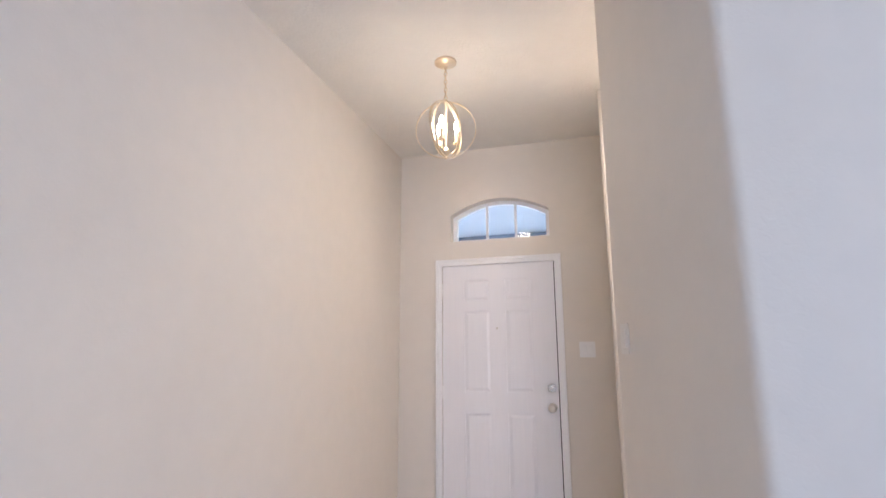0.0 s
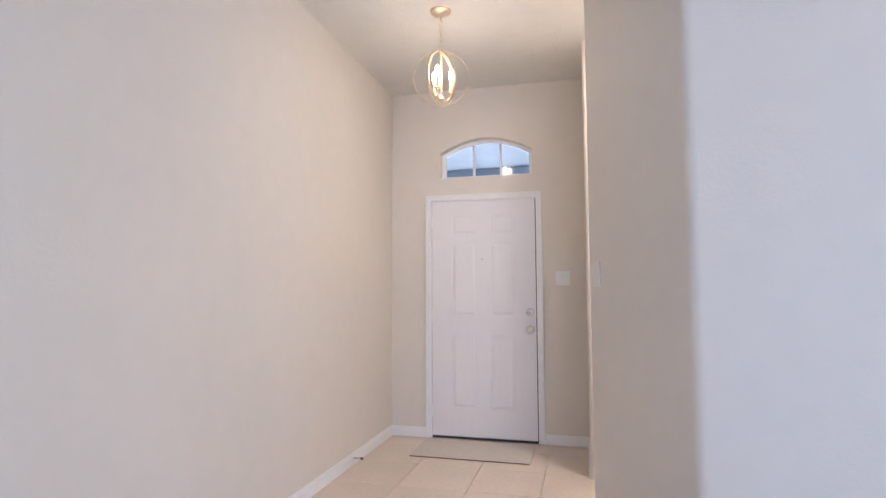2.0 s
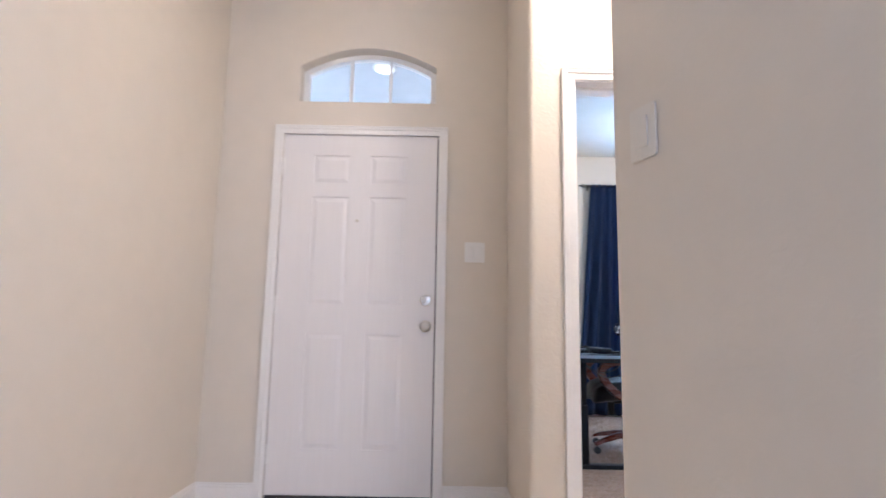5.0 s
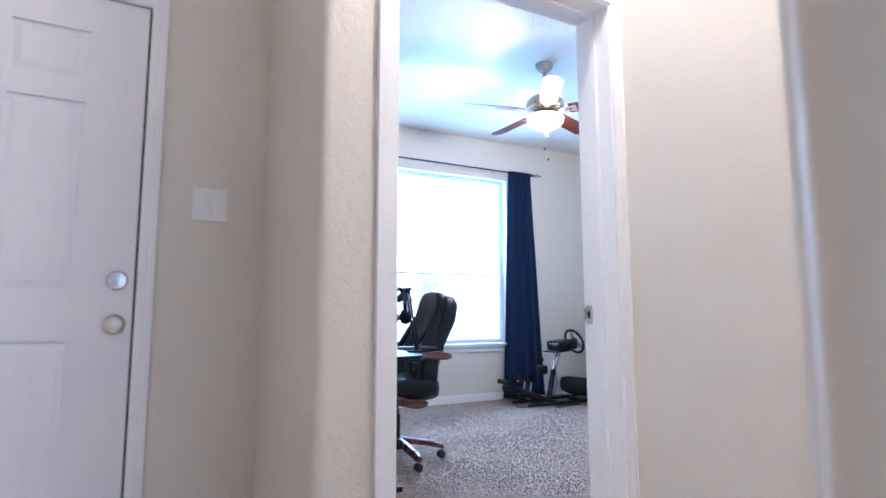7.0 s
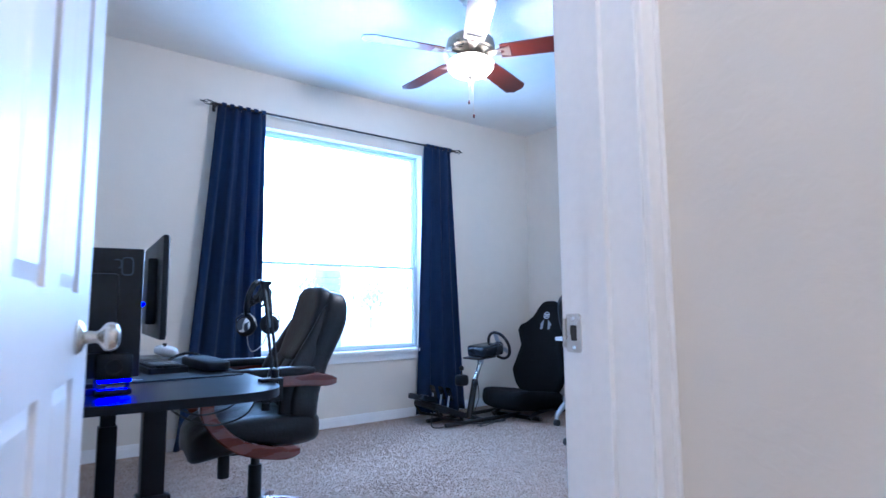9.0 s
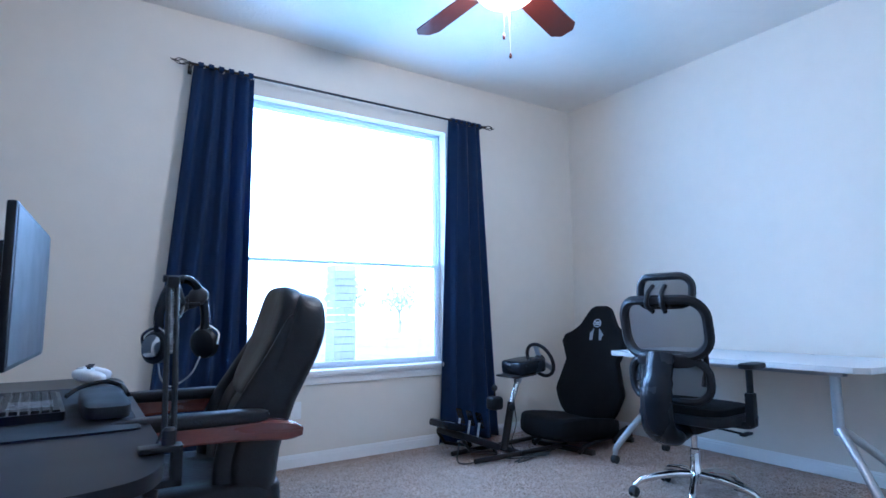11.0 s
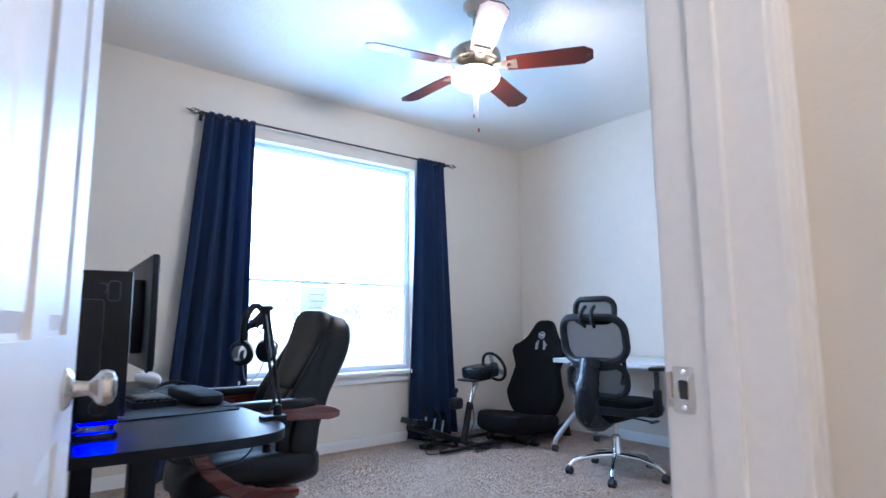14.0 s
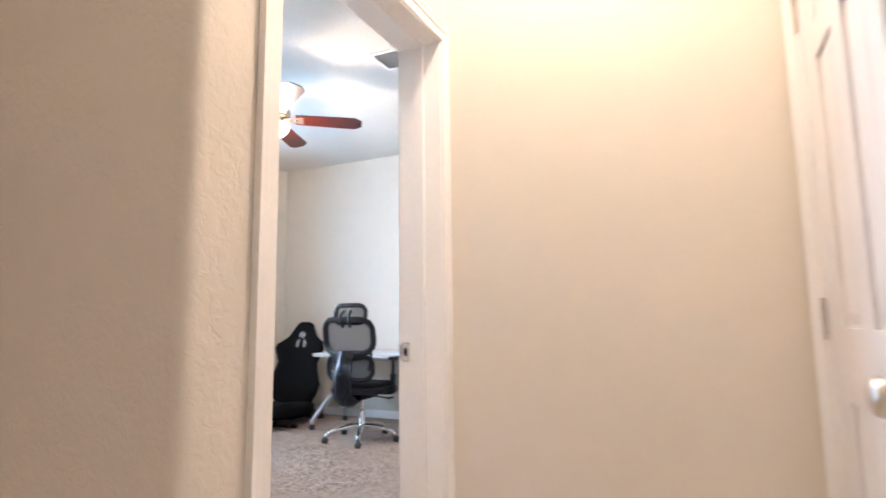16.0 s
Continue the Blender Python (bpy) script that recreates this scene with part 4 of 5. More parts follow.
# standing desk
DESK_Z = 0.75
desk = thing("computer_desk", "black laminate standing desk with rounded corners", "desk", pose(0, 0, 0))
out = [(1.84, 2.39), (1.84, 0.56)]
out += [(p.x, p.y) for p in curve_points([(2.02, 0.548, 0), (2.20, 0.527, 0), (2.36, 0.512, 0), (2.50, 0.510, 0), (2.60, 0.548, 0), (2.648, 0.63, 0), (2.665, 0.75, 0), (2.67, 0.90, 0)], 6)]
out += [(p.x, p.y) for p in curve_points([(2.67, 2.16, 0), (2.658, 2.28, 0), (2.62, 2.35, 0), (2.55, 2.385, 0), (2.45, 2.39, 0)], 6)]
bm = sheet(bmesh.new(), out, (), 0.028, translate(0, 0, DESK_Z - 0.028))
top = part("tabletop", bm, M_DESK, desk)
soft = top.modifiers.new("rim", "BEVEL")
soft.width, soft.segments, soft.angle_limit = 0.004, 2, radians(60)
for y in (0.80, 2.12):
    leg = part("leg", box(one_box(2.25, y - 0.035, 0.03, 2.335, y + 0.035, 0.42, bevel=0.004), 2.258, y - 0.028, 0.40, 2.327, y + 0.028, DESK_Z - 0.03, 0.003), M_DESK, desk)
    part("foot", one_box(1.98, y - 0.035, 0.0, 2.60, y + 0.035, 0.03, bevel=0.008), M_DESK, leg)
part("crossbar", one_box(2.26, 0.83, DESK_Z - 0.075, 2.32, 2.09, DESK_Z - 0.03, bevel=0.003), M_DESK, desk)
cable = thing("desk_cable", "black cables drooping under the desk edge", "cable", pose(2.5, 0.75, 0.7))
part("wire", tube(bmesh.new(), curve_points([(0.12, 0.0, 0.02), (0.08, 0.02, -0.06), (-0.02, 0.05, -0.09), (-0.12, 0.04, -0.05), (-0.2, 0.03, 0.015)], 6), 0.003, 6), M_RUBBER, cable)
part("wire", tube(bmesh.new(), curve_points([(0.10, 0.1, 0.02), (0.05, 0.1, -0.04), (-0.06, 0.12, -0.06), (-0.2, 0.1, 0.018)], 6), 0.003, 6), M_RUBBER, cable)

T = DESK_Z + 0.0005
pad = thing("mouse_pad", "large black cloth mouse pad with a pale mark", "mouse pad", pose(2.36, 1.49, T))
part("cloth", sheet(bmesh.new(), rounded(0.57, 0.96, 0.02), (), 0.004), M_PAD, pad)
for k, (x, w) in enumerate(((0.0, 0.10), (0.018, 0.07), (0.034, 0.05))):
    part("mark", one_box(-0.12 - w / 2, -0.42 + x, 0.0042, -0.12 + w / 2, -0.412 + x, 0.0046), M_WHITE, pad, "pale printed mark")

kb = thing("keyboard", "black mechanical keyboard with grey highlight strips over the keys", "keyboard", pose(2.40, 1.46, T + 0.004, 0, 0, 3))
part("case", sheet(bmesh.new(), rounded(0.15, 0.46, 0.012), (), 0.022), M_BLACK, kb)
cap = None
for i in range(6):
    for j in range(20):
        if cap is None:
            cap = key = part("keycap", box(bmesh.new(), -0.0088, -0.0088, 0.0, 0.0088, 0.0088, 0.0115, 0.002, seg=1), M_BLACK, kb, smooth=False)
        else:
            key = new("keycap", cap.data)
            key.parent = kb
        key.location = (-0.057 + i * 0.0225, -0.212 + j * 0.0223, 0.0215 - 0.001 * i)
# Grey strips over the black caps paint the highlights on their sides.
for j in range(6):
    part("key_highlight", one_box(-0.05, -0.19 + j * 0.024, 0.0335, 0.05, -0.185 + j * 0.024, 0.0345), M_GREY, kb, "grey strip painting the highlight along a key row")
rest = thing("wrist_rest", "black padded wrist rest on the mouse pad", "wrist rest", pose(2.575, 1.36, T + 0.004, 0, 0, 2))
part("cushion", pillow(bmesh.new(), (0.115, 0.44, 0.045), translate(0, 0, 0.0225), 0.4, 28, 10), M_PAD, rest)
head = thing("cable_strap", "black arched cable strap lying behind the wrist rest", "strap", pose(2.57, 1.68, T + 0.004))
part("band", tube(bmesh.new(), curve_points([(-0.09, 0.0, 0.006), (-0.05, 0.03, 0.03), (0.02, 0.05, 0.042), (0.07, 0.02, 0.025), (0.085, -0.05, 0.006)], 6), 0.007, 8), M_GLOSS, head)
pad2 = thing("game_controller", "white and grey wireless game controller on the desk", "game controller", pose(2.545, 2.16, T, 0, 0, 80) @ Matrix.Scale(1.2, 4))
part("shell", pillow(pillow(pillow(bmesh.new(), (0.10, 0.055, 0.035), translate(0, 0.01, 0.034), 0.6, 24, 12), (0.05, 0.105, 0.042), pose(-0.055, -0.012, 0.028, 12, 0, -18), 0.75, 20, 12), (0.05, 0.105, 0.042), pose(0.055, -0.012, 0.028, 12, 0, 18), 0.75, 20, 12), M_WHITE, pad2)
for x, y in ((-0.024, -0.005), (0.024, -0.005)):
    part("thumbstick", lathe(bmesh.new(), [(0.006, 0.04), (0.006, 0.056), (0.010, 0.058), (0.010, 0.062), (0, 0.061)], translate(x, y, 0), 14), M_BLACK, pad2)
part("touchpad", one_box(-0.02, 0.012, 0.048, 0.02, 0.032, 0.053, bevel=0.002), M_GREY, pad2)

# monitors
mon = thing("monitor", "black flat monitor on an arm facing the leather chair", "monitor", pose(2.385, 1.44, T, 0, 0, -3))
part("housing", box(one_box(-0.022, -0.355, 0.145, 0.0, 0.355, 0.55, bevel=0.006), -0.06, -0.21, 0.20, -0.02, 0.21, 0.47, 0.012), M_BLACK, mon)
part("screen", one_box(0.0005, -0.345, 0.158, 0.0025, 0.345, 0.54), M_SCREEN, mon, "dark glossy screen", smooth=False)
part("arm", tube(bmesh.new(), curve_points([(-0.06, 0.0, 0.34), (-0.16, 0.02, 0.34), (-0.30, 0.08, 0.30), (-0.33, 0.14, 0.01)], 6), 0.018, 10), M_BLACK, mon)
part("clamp", one_box(-0.38, 0.09, 0.0, -0.28, 0.19, 0.018, bevel=0.004), M_BLACK, mon)
part("led", one_box(-0.071, -0.140, 0.277, -0.058, -0.124, 0.288, bevel=0.002), M_BLUE, mon, "small glowing blue light")
part("cord", tube(bmesh.new(), curve_points([(-0.05, 0.02, 0.21), (-0.10, 0.0, 0.08), (-0.14, -0.04, 0.03), (-0.2, -0.02, 0.004)], 6), 0.003, 6), M_RUBBER, mon)
side = thing("side_monitor", "black monitor on a ring stand, its back to the door", "monitor", pose(2.03, 0.87, T, 0, 0, -6))
part("housing", box(one_box(-0.17, 0.0, 0.04, 0.22, 0.022, 0.465, bevel=0.005), -0.1, -0.025, 0.12, 0.15, 0.005, 0.38, 0.014), M_BLACK, side)
part("screen", one_box(-0.165, 0.0225, 0.048, 0.213, 0.0245, 0.457), M_SCREEN, side, smooth=False)
part("stand", tube(bmesh.new(), [(0.03, -0.02, 0.0), (0.03, -0.02, 0.25)], 0.022, 12), M_BLACK, side)
part("ring_base", ring_band(0.10, 0.02, 0.02, translate(0.03, -0.02, 0.01)), M_BLACK, side)
M_FAINT = material("faint grey print", (0.035, 0.05, 0.07), 0.5)
for dx, dz, w, h in ((0.172, 0.405, 0.036, 0.062), (0.142, 0.412, 0.026, 0.034)):
    part("emblem", sheet(bmesh.new(), rounded(w, h, 0.012), (rounded(w - 0.008, h - 0.008, 0.009),), 0.001, translate(dx, -0.0012, dz) @ XZ), M_FAINT, side, "faint outlined emblem")
# Stand with blue underglow; its speaker-like block and grille are made up.
glow_stand = thing("led_stand", "small black stand with a faint blue underglow", "speaker", pose(2.165, 0.755, T))
part("stand_body", box(one_box(-0.05, -0.03, 0.0, 0.05, 0.05, 0.018, bevel=0.004), -0.05, -0.03, 0.045, 0.05, 0.05, 0.125, 0.010), M_GLOSS, glow_stand)
for x in (-0.044, 0.044):
    part("post", one_box(x - 0.005, 0.030, 0.017, x + 0.005, 0.046, 0.047), M_GLOSS, glow_stand)
part("light_bar", one_box(-0.040, -0.022, 0.039, 0.047, 0.022, 0.0448, bevel=0.001), M_BLUE, glow_stand, "glowing blue light bar")
part("grille", ring_band(0.024, 0.006, 0.005, translate(0.0, -0.031, 0.085) @ pose(0, 0, 0, 90), 24), M_BLACK, glow_stand)

# boom arm with microphone and headphones
boom = thing("microphone_boom", "black folded boom arm clamped to the desk with a microphone", "microphone arm", pose(2.672, 0.745, T))
part("clamp", lathe(box(box(one_box(-0.055, -0.025, 0.0, 0.02, 0.02, 0.012, bevel=0.003), 0.006, -0.02, -0.07, 0.026, 0.02, 0.012, 0.003), -0.05, -0.02, -0.07, 0.026, 0.02, -0.055, 0.003), [(0, -0.10), (0.015, -0.10), (0.015, -0.075), (0.006, -0.07), (0.006, -0.05), (0, -0.05)], translate(-0.03, 0, 0), 14), M_BLACK, boom)
part("swivel", lathe(bmesh.new(), [(0, 0.008), (0.014, 0.008), (0.014, 0.04), (0.009, 0.046), (0, 0.046)], None, 16), M_BLACK, boom)
for x in (-0.009, 0.009):
    part("lower_rod", tube(bmesh.new(), [(x, 0.0, 0.03), (x + 0.016, 0.175, 0.355)], 0.006, 8), M_BLACK, boom)
    part("upper_rod", tube(bmesh.new(), [(x + 0.016, 0.175, 0.355), (x + 0.075, 0.455, 0.305)], 0.0055, 8), M_BLACK, boom)
part("spring", tube(bmesh.new(), [(0.008 + 0.004 * t / 70 + 0.008 * math.cos(t * 2.2), 0.088 + 0.00119 * t + 0.008 * math.sin(t * 2.2), 0.19 + 0.0022 * t) for t in range(66)], 0.0018, 5), M_STEEL, boom)
part("joint", tube(one_box(0.002, 0.160, 0.338, 0.030, 0.190, 0.368, bevel=0.006), [(-0.006, 0.175, 0.362), (0.040, 0.175, 0.362)], 0.0085, 12), M_BLACK, boom)
part("end_joint", tube(one_box(0.060, 0.435, 0.288, 0.092, 0.470, 0.322, bevel=0.006), [(0.045, 0.455, 0.305), (0.125, 0.455, 0.305)], 0.006, 10), M_BLACK, boom)
part("cable", tube(bmesh.new(), curve_points([(0.08, 0.44, 0.30), (0.05, 0.30, 0.27), (0.02, 0.19, 0.33), (0.022, 0.13, 0.22), (0.018, 0.06, 0.10), (-0.02, 0.03, 0.004)], 6), 0.003, 6), M_RUBBER, boom)
M_GRILLE = material("grey wire mesh", (0.07, 0.07, 0.075), 0.5, 0.3, vary=0.2)
MIC = translate(0.118, 0.50, 0.322) @ pose(0, 0, 0, -62, 0, -150)
mic = part("microphone", lathe(bmesh.new(), [(0, -0.10), (0.012, -0.098), (0.014, -0.04), (0.022, -0.02), (0.022, 0.0), (0, 0.0)], MIC, 20), M_BLACK, boom)
part("mic_grille", lathe(bmesh.new(), [(0, -0.002), (0.024, 0.0), (0.027, 0.012), (0.024, 0.03), (0.014, 0.042), (0, 0.046)], MIC, 20), M_GRILLE, mic, "grey mesh microphone grille")
phones = thing("headphones", "black and silver over-ear headphones hung on the boom arm", "headphones", pose(2.752, 1.190, T + 0.262, 0, 0, 40) @ Matrix.Scale(1.0, 4))
part("cord", tube(bmesh.new(), curve_points([(-0.085, 0, -0.11), (-0.07, 0, -0.16), (-0.02, 0.01, -0.185), (0.05, 0.01, -0.16), (0.075, 0, -0.11)], 6), 0.0025, 6), M_GREY, phones, "thin pale cord loop")
part("headband", tube(bmesh.new(), curve_points([(-0.085, 0, -0.05), (-0.088, 0, 0.02), (-0.055, 0, 0.09), (0, 0, 0.115), (0.055, 0, 0.09), (0.088, 0, 0.02), (0.085, 0, -0.05)], 6), 0.013, 10), M_GLOSS, phones)
for s in (-1, 1):
    cup = part("ear_cup", lathe(bmesh.new(), [(0, -0.004), (0.030, -0.002), (0.043, 0.008), (0.045, 0.026), (0.036, 0.034), (0, 0.036)], translate(s * 0.072, 0, -0.075) @ pose(0, 0, 0, 0, s * 82), 26), M_BLACK, phones)
    part("cup_cover", lathe(bmesh.new(), [(0, 0.036), (0.030, 0.035), (0.031, 0.040), (0.012, 0.045), (0, 0.045)], translate(s * 0.072, 0, -0.075) @ pose(0, 0, 0, 0, s * 82), 26), M_CHROME, cup, "ribbed silver cup cover")
    part("yoke", tube(bmesh.new(), curve_points([(s * 0.09, 0.046, -0.075), (s * 0.1, 0.04, -0.04), (s * 0.093, 0, -0.02), (s * 0.1, -0.04, -0.04), (s * 0.09, -0.046, -0.075)], 5), 0.004, 8), M_CHROME, phones, "shiny yoke")

# white folding table against the wall
tab = thing("training_table", "white laminate table with silver flip legs on castors", "table", pose(0, 0, 0))
bm = sheet(bmesh.new(), [(5.66, 0.66), (5.70, 0.60), (6.36, 0.50), (6.40, 0.53), (6.40, 2.16), (5.70, 2.16), (5.66, 2.12)], (), 0.03, translate(0, 0, 0.715))
part("tabletop", bm, M_TABLE, tab, smooth=False)
for y, ya, xa, yb in ((0.85, 0.60, 5.72, 0.575), (1.98, 2.08, 5.60, 2.09)):
    leg = part("leg", tube(bmesh.new(), [(5.93, y, 0.715), (5.93, y, 0.36)], 0.026, 16), M_STEEL, tab, "silver steel post")
    for xe, ye in ((xa, ya), (6.17, yb)):
        path = curve_points([(5.93, y, 0.40), (5.93 + (xe - 5.93) * 0.45, y + (ye - y) * 0.45, 0.27), (5.93 + (xe - 5.93) * 0.93, y + (ye - y) * 0.93, 0.115), (xe, ye, 0.055)], 5)
        part("foot", tube(bmesh.new(), path, [0.022] * 10 + [0.020, 0.019, 0.018, 0.016, 0.015, 0.014], 12), M_STEEL, leg)
        castor(leg, xe, ye, 0.027)
part("beam", one_box(5.90, 0.80, 0.67, 5.96, 1.96, 0.714, bevel=0.004), M_STEEL, tab)


# ergonomic mesh chair
def frame_loop(width, height, r, m, corner=0.1, bulge=0.0, seg=8):
    """A rounded tube frame standing in the y-z plane, bowed by bulge."""
    pts = [Vector((bulge * (1 - (2 * y / width) ** 2), y, z)) for y, z in rounded(width, height, corner, 6)]
    bm = tube(bmesh.new(), pts + [pts[0]], r, seg, False)
    bmesh.ops.remove_doubles(bm, verts=bm.verts[:], dist=1e-5)
    bmesh.ops.transform(bm, matrix=m, verts=bm.verts[:])
    return bm


def web(width, height, m, bulge=0.0, corner=0.1):
    bm = bmesh.new()
    n = 14
    for i in range(n):
        for j in range(n):
            vs = []
            for a, b in ((i, j), (i + 1, j), (i + 1, j + 1), (i, j + 1)):
                y, z = width * (a / n - 0.5), height * (b / n - 0.5)
                if abs(y) > width / 2 - corner and abs(z) > height / 2 - corner:
                    q = Vector((abs(y) - (width / 2 - corner), abs(z) - (height / 2 - corner)))
                    if q.length > corner:
                        q = q.normalized() * corner
                    y, z = math.copysign(width / 2 - corner + q.x, y), math.copysign(height / 2 - corner + q.y, z)
                vs.append(bm.verts.new((bulge * (1 - (2 * y / width) ** 2), y, z)))
            bm.faces.new(vs)
    bmesh.ops.remove_doubles(bm, verts=bm.verts[:], dist=1e-4)
    bmesh.ops.transform(bm, matrix=m, verts=bm.verts[:])
    return bm


def mesh_chair(m):
    ob = thing("mesh_office_chair", "black mesh office chair with headrest and chrome base", "office chair", m)
    for k in range(5):
        a = radians(72 * k + 59)
        d = Vector((math.cos(a), math.sin(a), 0))
        leg = part("base_leg", tube(bmesh.new(), curve_points([d * 0.02 + Vector((0, 0, 0.135)), d * 0.14 + Vector((0, 0, 0.128)), d * 0.27 + Vector((0, 0, 0.10)), d * 0.325 + Vector((0, 0, 0.062))], 5), [0.021] * 6 + [0.018] * 6 + [0.014] * 4, 10), M_CHROME, ob, "polished chrome base leg")
        castor(leg, d.x * 0.33, d.y * 0.33, 0.027)
    part("gas_lift", lathe(bmesh.new(), [(0, 0.09), (0.032, 0.09), (0.032, 0.17), (0.026, 0.18), (0.026, 0.27), (0.017, 0.275), (0.017, 0.40), (0, 0.40)], None, 20), M_CHROME, ob, "chrome gas lift")
    part("mechanism", one_box(-0.16, -0.10, 0.375, 0.14, 0.10, 0.43, bevel=0.02), M_BLACK, ob)
    for y, x1 in ((-0.22, 0.10), (0.2, 0.02)):
        part("lever", tube(one_box(x1 - 0.05, y - 0.03 if y < 0 else y, 0.365, x1 + 0.05, y if y < 0 else y + 0.03, 0.378, bevel=0.004), [(x1 - 0.02, 0, 0.39), (x1 - 0.01, y, 0.372)], 0.006), M_BLACK, ob)
    part("seat_frame", pillow(bmesh.new(), (0.50, 0.52, 0.07), pose(0.05, 0, 0.455), 0.4, 32, 10, lambda v: v + Vector((0, 0, -0.03 * max(0, v.x / 0.25) ** 3))), M_BLACK, ob)
    part("seat", pillow(bmesh.new(), (0.47, 0.48, 0.07), pose(0.05, 0, 0.495), 0.42, 32, 10, lambda v: v + Vector((0, 0, -0.04 * max(0, v.x / 0.24) ** 3))), M_FABRIC, ob, "black mesh seat")
    bm = tube(bmesh.new(), curve_points([(-0.10, 0, 0.40), (-0.25, 0, 0.375), (-0.345, 0, 0.43), (-0.36, 0, 0.58), (-0.32, 0, 0.72), (-0.295, 0, 0.80)], 6), [0.045] * 6 + [0.052] * 8 + [0.05] * 8 + [0.044] * 9, 20)
    for v in bm.verts:
        v.co.y *= 1.75
    spine = part("spine", bm, M_GLOSS, ob, "curved glossy plastic spine")
    up = pose(-0.245, 0, 0.942, 0, -10)
    back = part("backrest", frame_loop(0.475, 0.30, 0.027, up, 0.105, 0.0 - 0.05), M_BLACK, ob, "rounded plastic back frame")
    part("back_mesh", web(0.45, 0.275, up, -0.05, 0.10), M_MESH, back, "see-through black mesh", smooth=True)
    low = pose(-0.215, 0, 0.665, 0, -4)
    lum = part("lumbar", frame_loop(0.44, 0.21, 0.022, low, 0.085, -0.045), M_BLACK, ob, "rounded lumbar frame")
    part("lumbar_mesh", web(0.42, 0.19, low, -0.045, 0.08), M_MESH, lum, "see-through black mesh")
    for y in (-0.205, 0.205):
        part("back_link", tube(bmesh.new(), curve_points([(-0.225, y, 0.82), (-0.20, y * 0.95, 0.74), (-0.22, y * 0.9, 0.64)], 5), 0.014, 8), M_BLACK, ob)
    part("back_bridge", pillow(bmesh.new(), (0.05, 0.34, 0.075), pose(-0.275, 0, 0.765, 0, -8), 0.45, 28, 10, lambda v: v + Vector((1.1 * v.y * v.y, 0, 0))), M_BLACK, ob)
    hd = pose(-0.24, -0.012, 1.13, 0, 4)
    hr = part("headrest", frame_loop(0.30, 0.155, 0.021, hd, 0.062, -0.035), M_BLACK, ob, "rounded headrest frame")
    part("headrest_mesh", web(0.285, 0.135, hd, -0.035, 0.058), M_MESH, hr, "see-through black mesh")
    for y in (-0.035, 0.035):
        part("headrest_bracket", tube(bmesh.new(), curve_points([(-0.29, y, 1.02), (-0.335, y * 1.3, 1.06), (-0.325, y * 1.1, 1.12), (-0.28, y, 1.16)], 5), 0.013, 8), M_BLACK, ob)
    for s in (-1, 1):
        y = s * 0.30
        arm = part("armrest", tube(bmesh.new(), curve_points([(0.02, s * 0.2, 0.43), (0.03, y, 0.44), (0.03, y, 0.52), (0.03, y, 0.72)], 5), [0.02] * 10 + [0.017] * 6, 10), M_BLACK, ob)
        part("arm_sleeve", one_box(0.005, y - 0.022, 0.43, 0.055, y + 0.022, 0.60, bevel=0.008), M_BLACK, arm)
        part("arm_pad", pillow(bmesh.new(), (0.19, 0.085, 0.034), translate(0.07, y, 0.735), 0.45, 24, 8), M_BLACK, arm, "soft arm pad")
    return ob


mesh_chair(pose(5.385, 1.342, 0, 0, 0, 5))

# racing simulator rig
RIG = pose(5.985, 2.635, 0, 0, 0, 190)
rig = thing("racing_simulator_chair", "black fabric bucket racing seat on a low frame", "racing seat", RIG)


def bucket(v):
    t = (v.z + 0.48) / 0.96
    knots = ((0.0, 0.90), (0.25, 1.10), (0.45, 0.84), (0.55, 0.82), (0.67, 1.08), (0.74, 0.94), (0.82, 0.60), (0.9, 0.48), (1.0, 0.40))
    w = 1.0
    for (a, wa), (b, wb) in zip(knots, knots[1:]):
        if a <= t <= b:
            w = wa + (wb - wa) * (t - a) / (b - a)
    return Vector((v.x + 0.10 * abs(v.y / 0.30) ** 2.5 * (1.0 if t < 0.75 else 0.4), v.y * w, v.z))


part("backrest", pillow(bmesh.new(), (0.13, 0.56, 0.96), pose(-0.13, 0, 0.60, 0, -15), 0.45, 40, 40, bucket), M_FABRIC, rig, "tall winged bucket back")
part("cushion", pillow(bmesh.new(), (0.76, 0.52, 0.17), pose(0.29, 0, 0.135, 0, -8), 0.42, 36, 14, lambda v: v + Vector((0, 0, 0.05 * abs(v.y / 0.26) ** 3))), M_FABRIC, rig, "bolstered seat cushion")
em = pose(-0.150, 0, 0.925, 0, -15)
part("emblem", sheet(bmesh.new(), rounded(0.07, 0.07, 0.034, 6), (rounded(0.058, 0.058, 0.028, 6),), 0.003, em @ YZ), M_WHITE, rig, "white ring emblem")
for z in (-0.008, 0.008):
    part("emblem_bar", one_box(0.0, -0.022, z - 0.005, 0.003, 0.022, z + 0.005, m=em), M_WHITE, rig, "pale emblem lettering bar")
for s in (-1, 1):
    part("harness_slot", sheet(bmesh.new(), [(s * 0.024, 0.085), (s * 0.092, 0.004), (s * 0.084, -0.014), (s * 0.03, -0.014)], (), 0.006, pose(-0.118, 0, 0.80, 0, -15) @ YZ), M_GREY, rig, "pale harness slot")
for y in (-0.262, 0.262):
    part("side_bracket", sheet(bmesh.new(), [(-0.16, 0.03), (0.10, 0.03), (0.12, 0.07), (0.02, 0.12), (-0.10, 0.14), (-0.16, 0.10)], (), 0.012, translate(0, y - 0.006, 0) @ XZ), M_IRON, rig, "dark steel seat bracket")
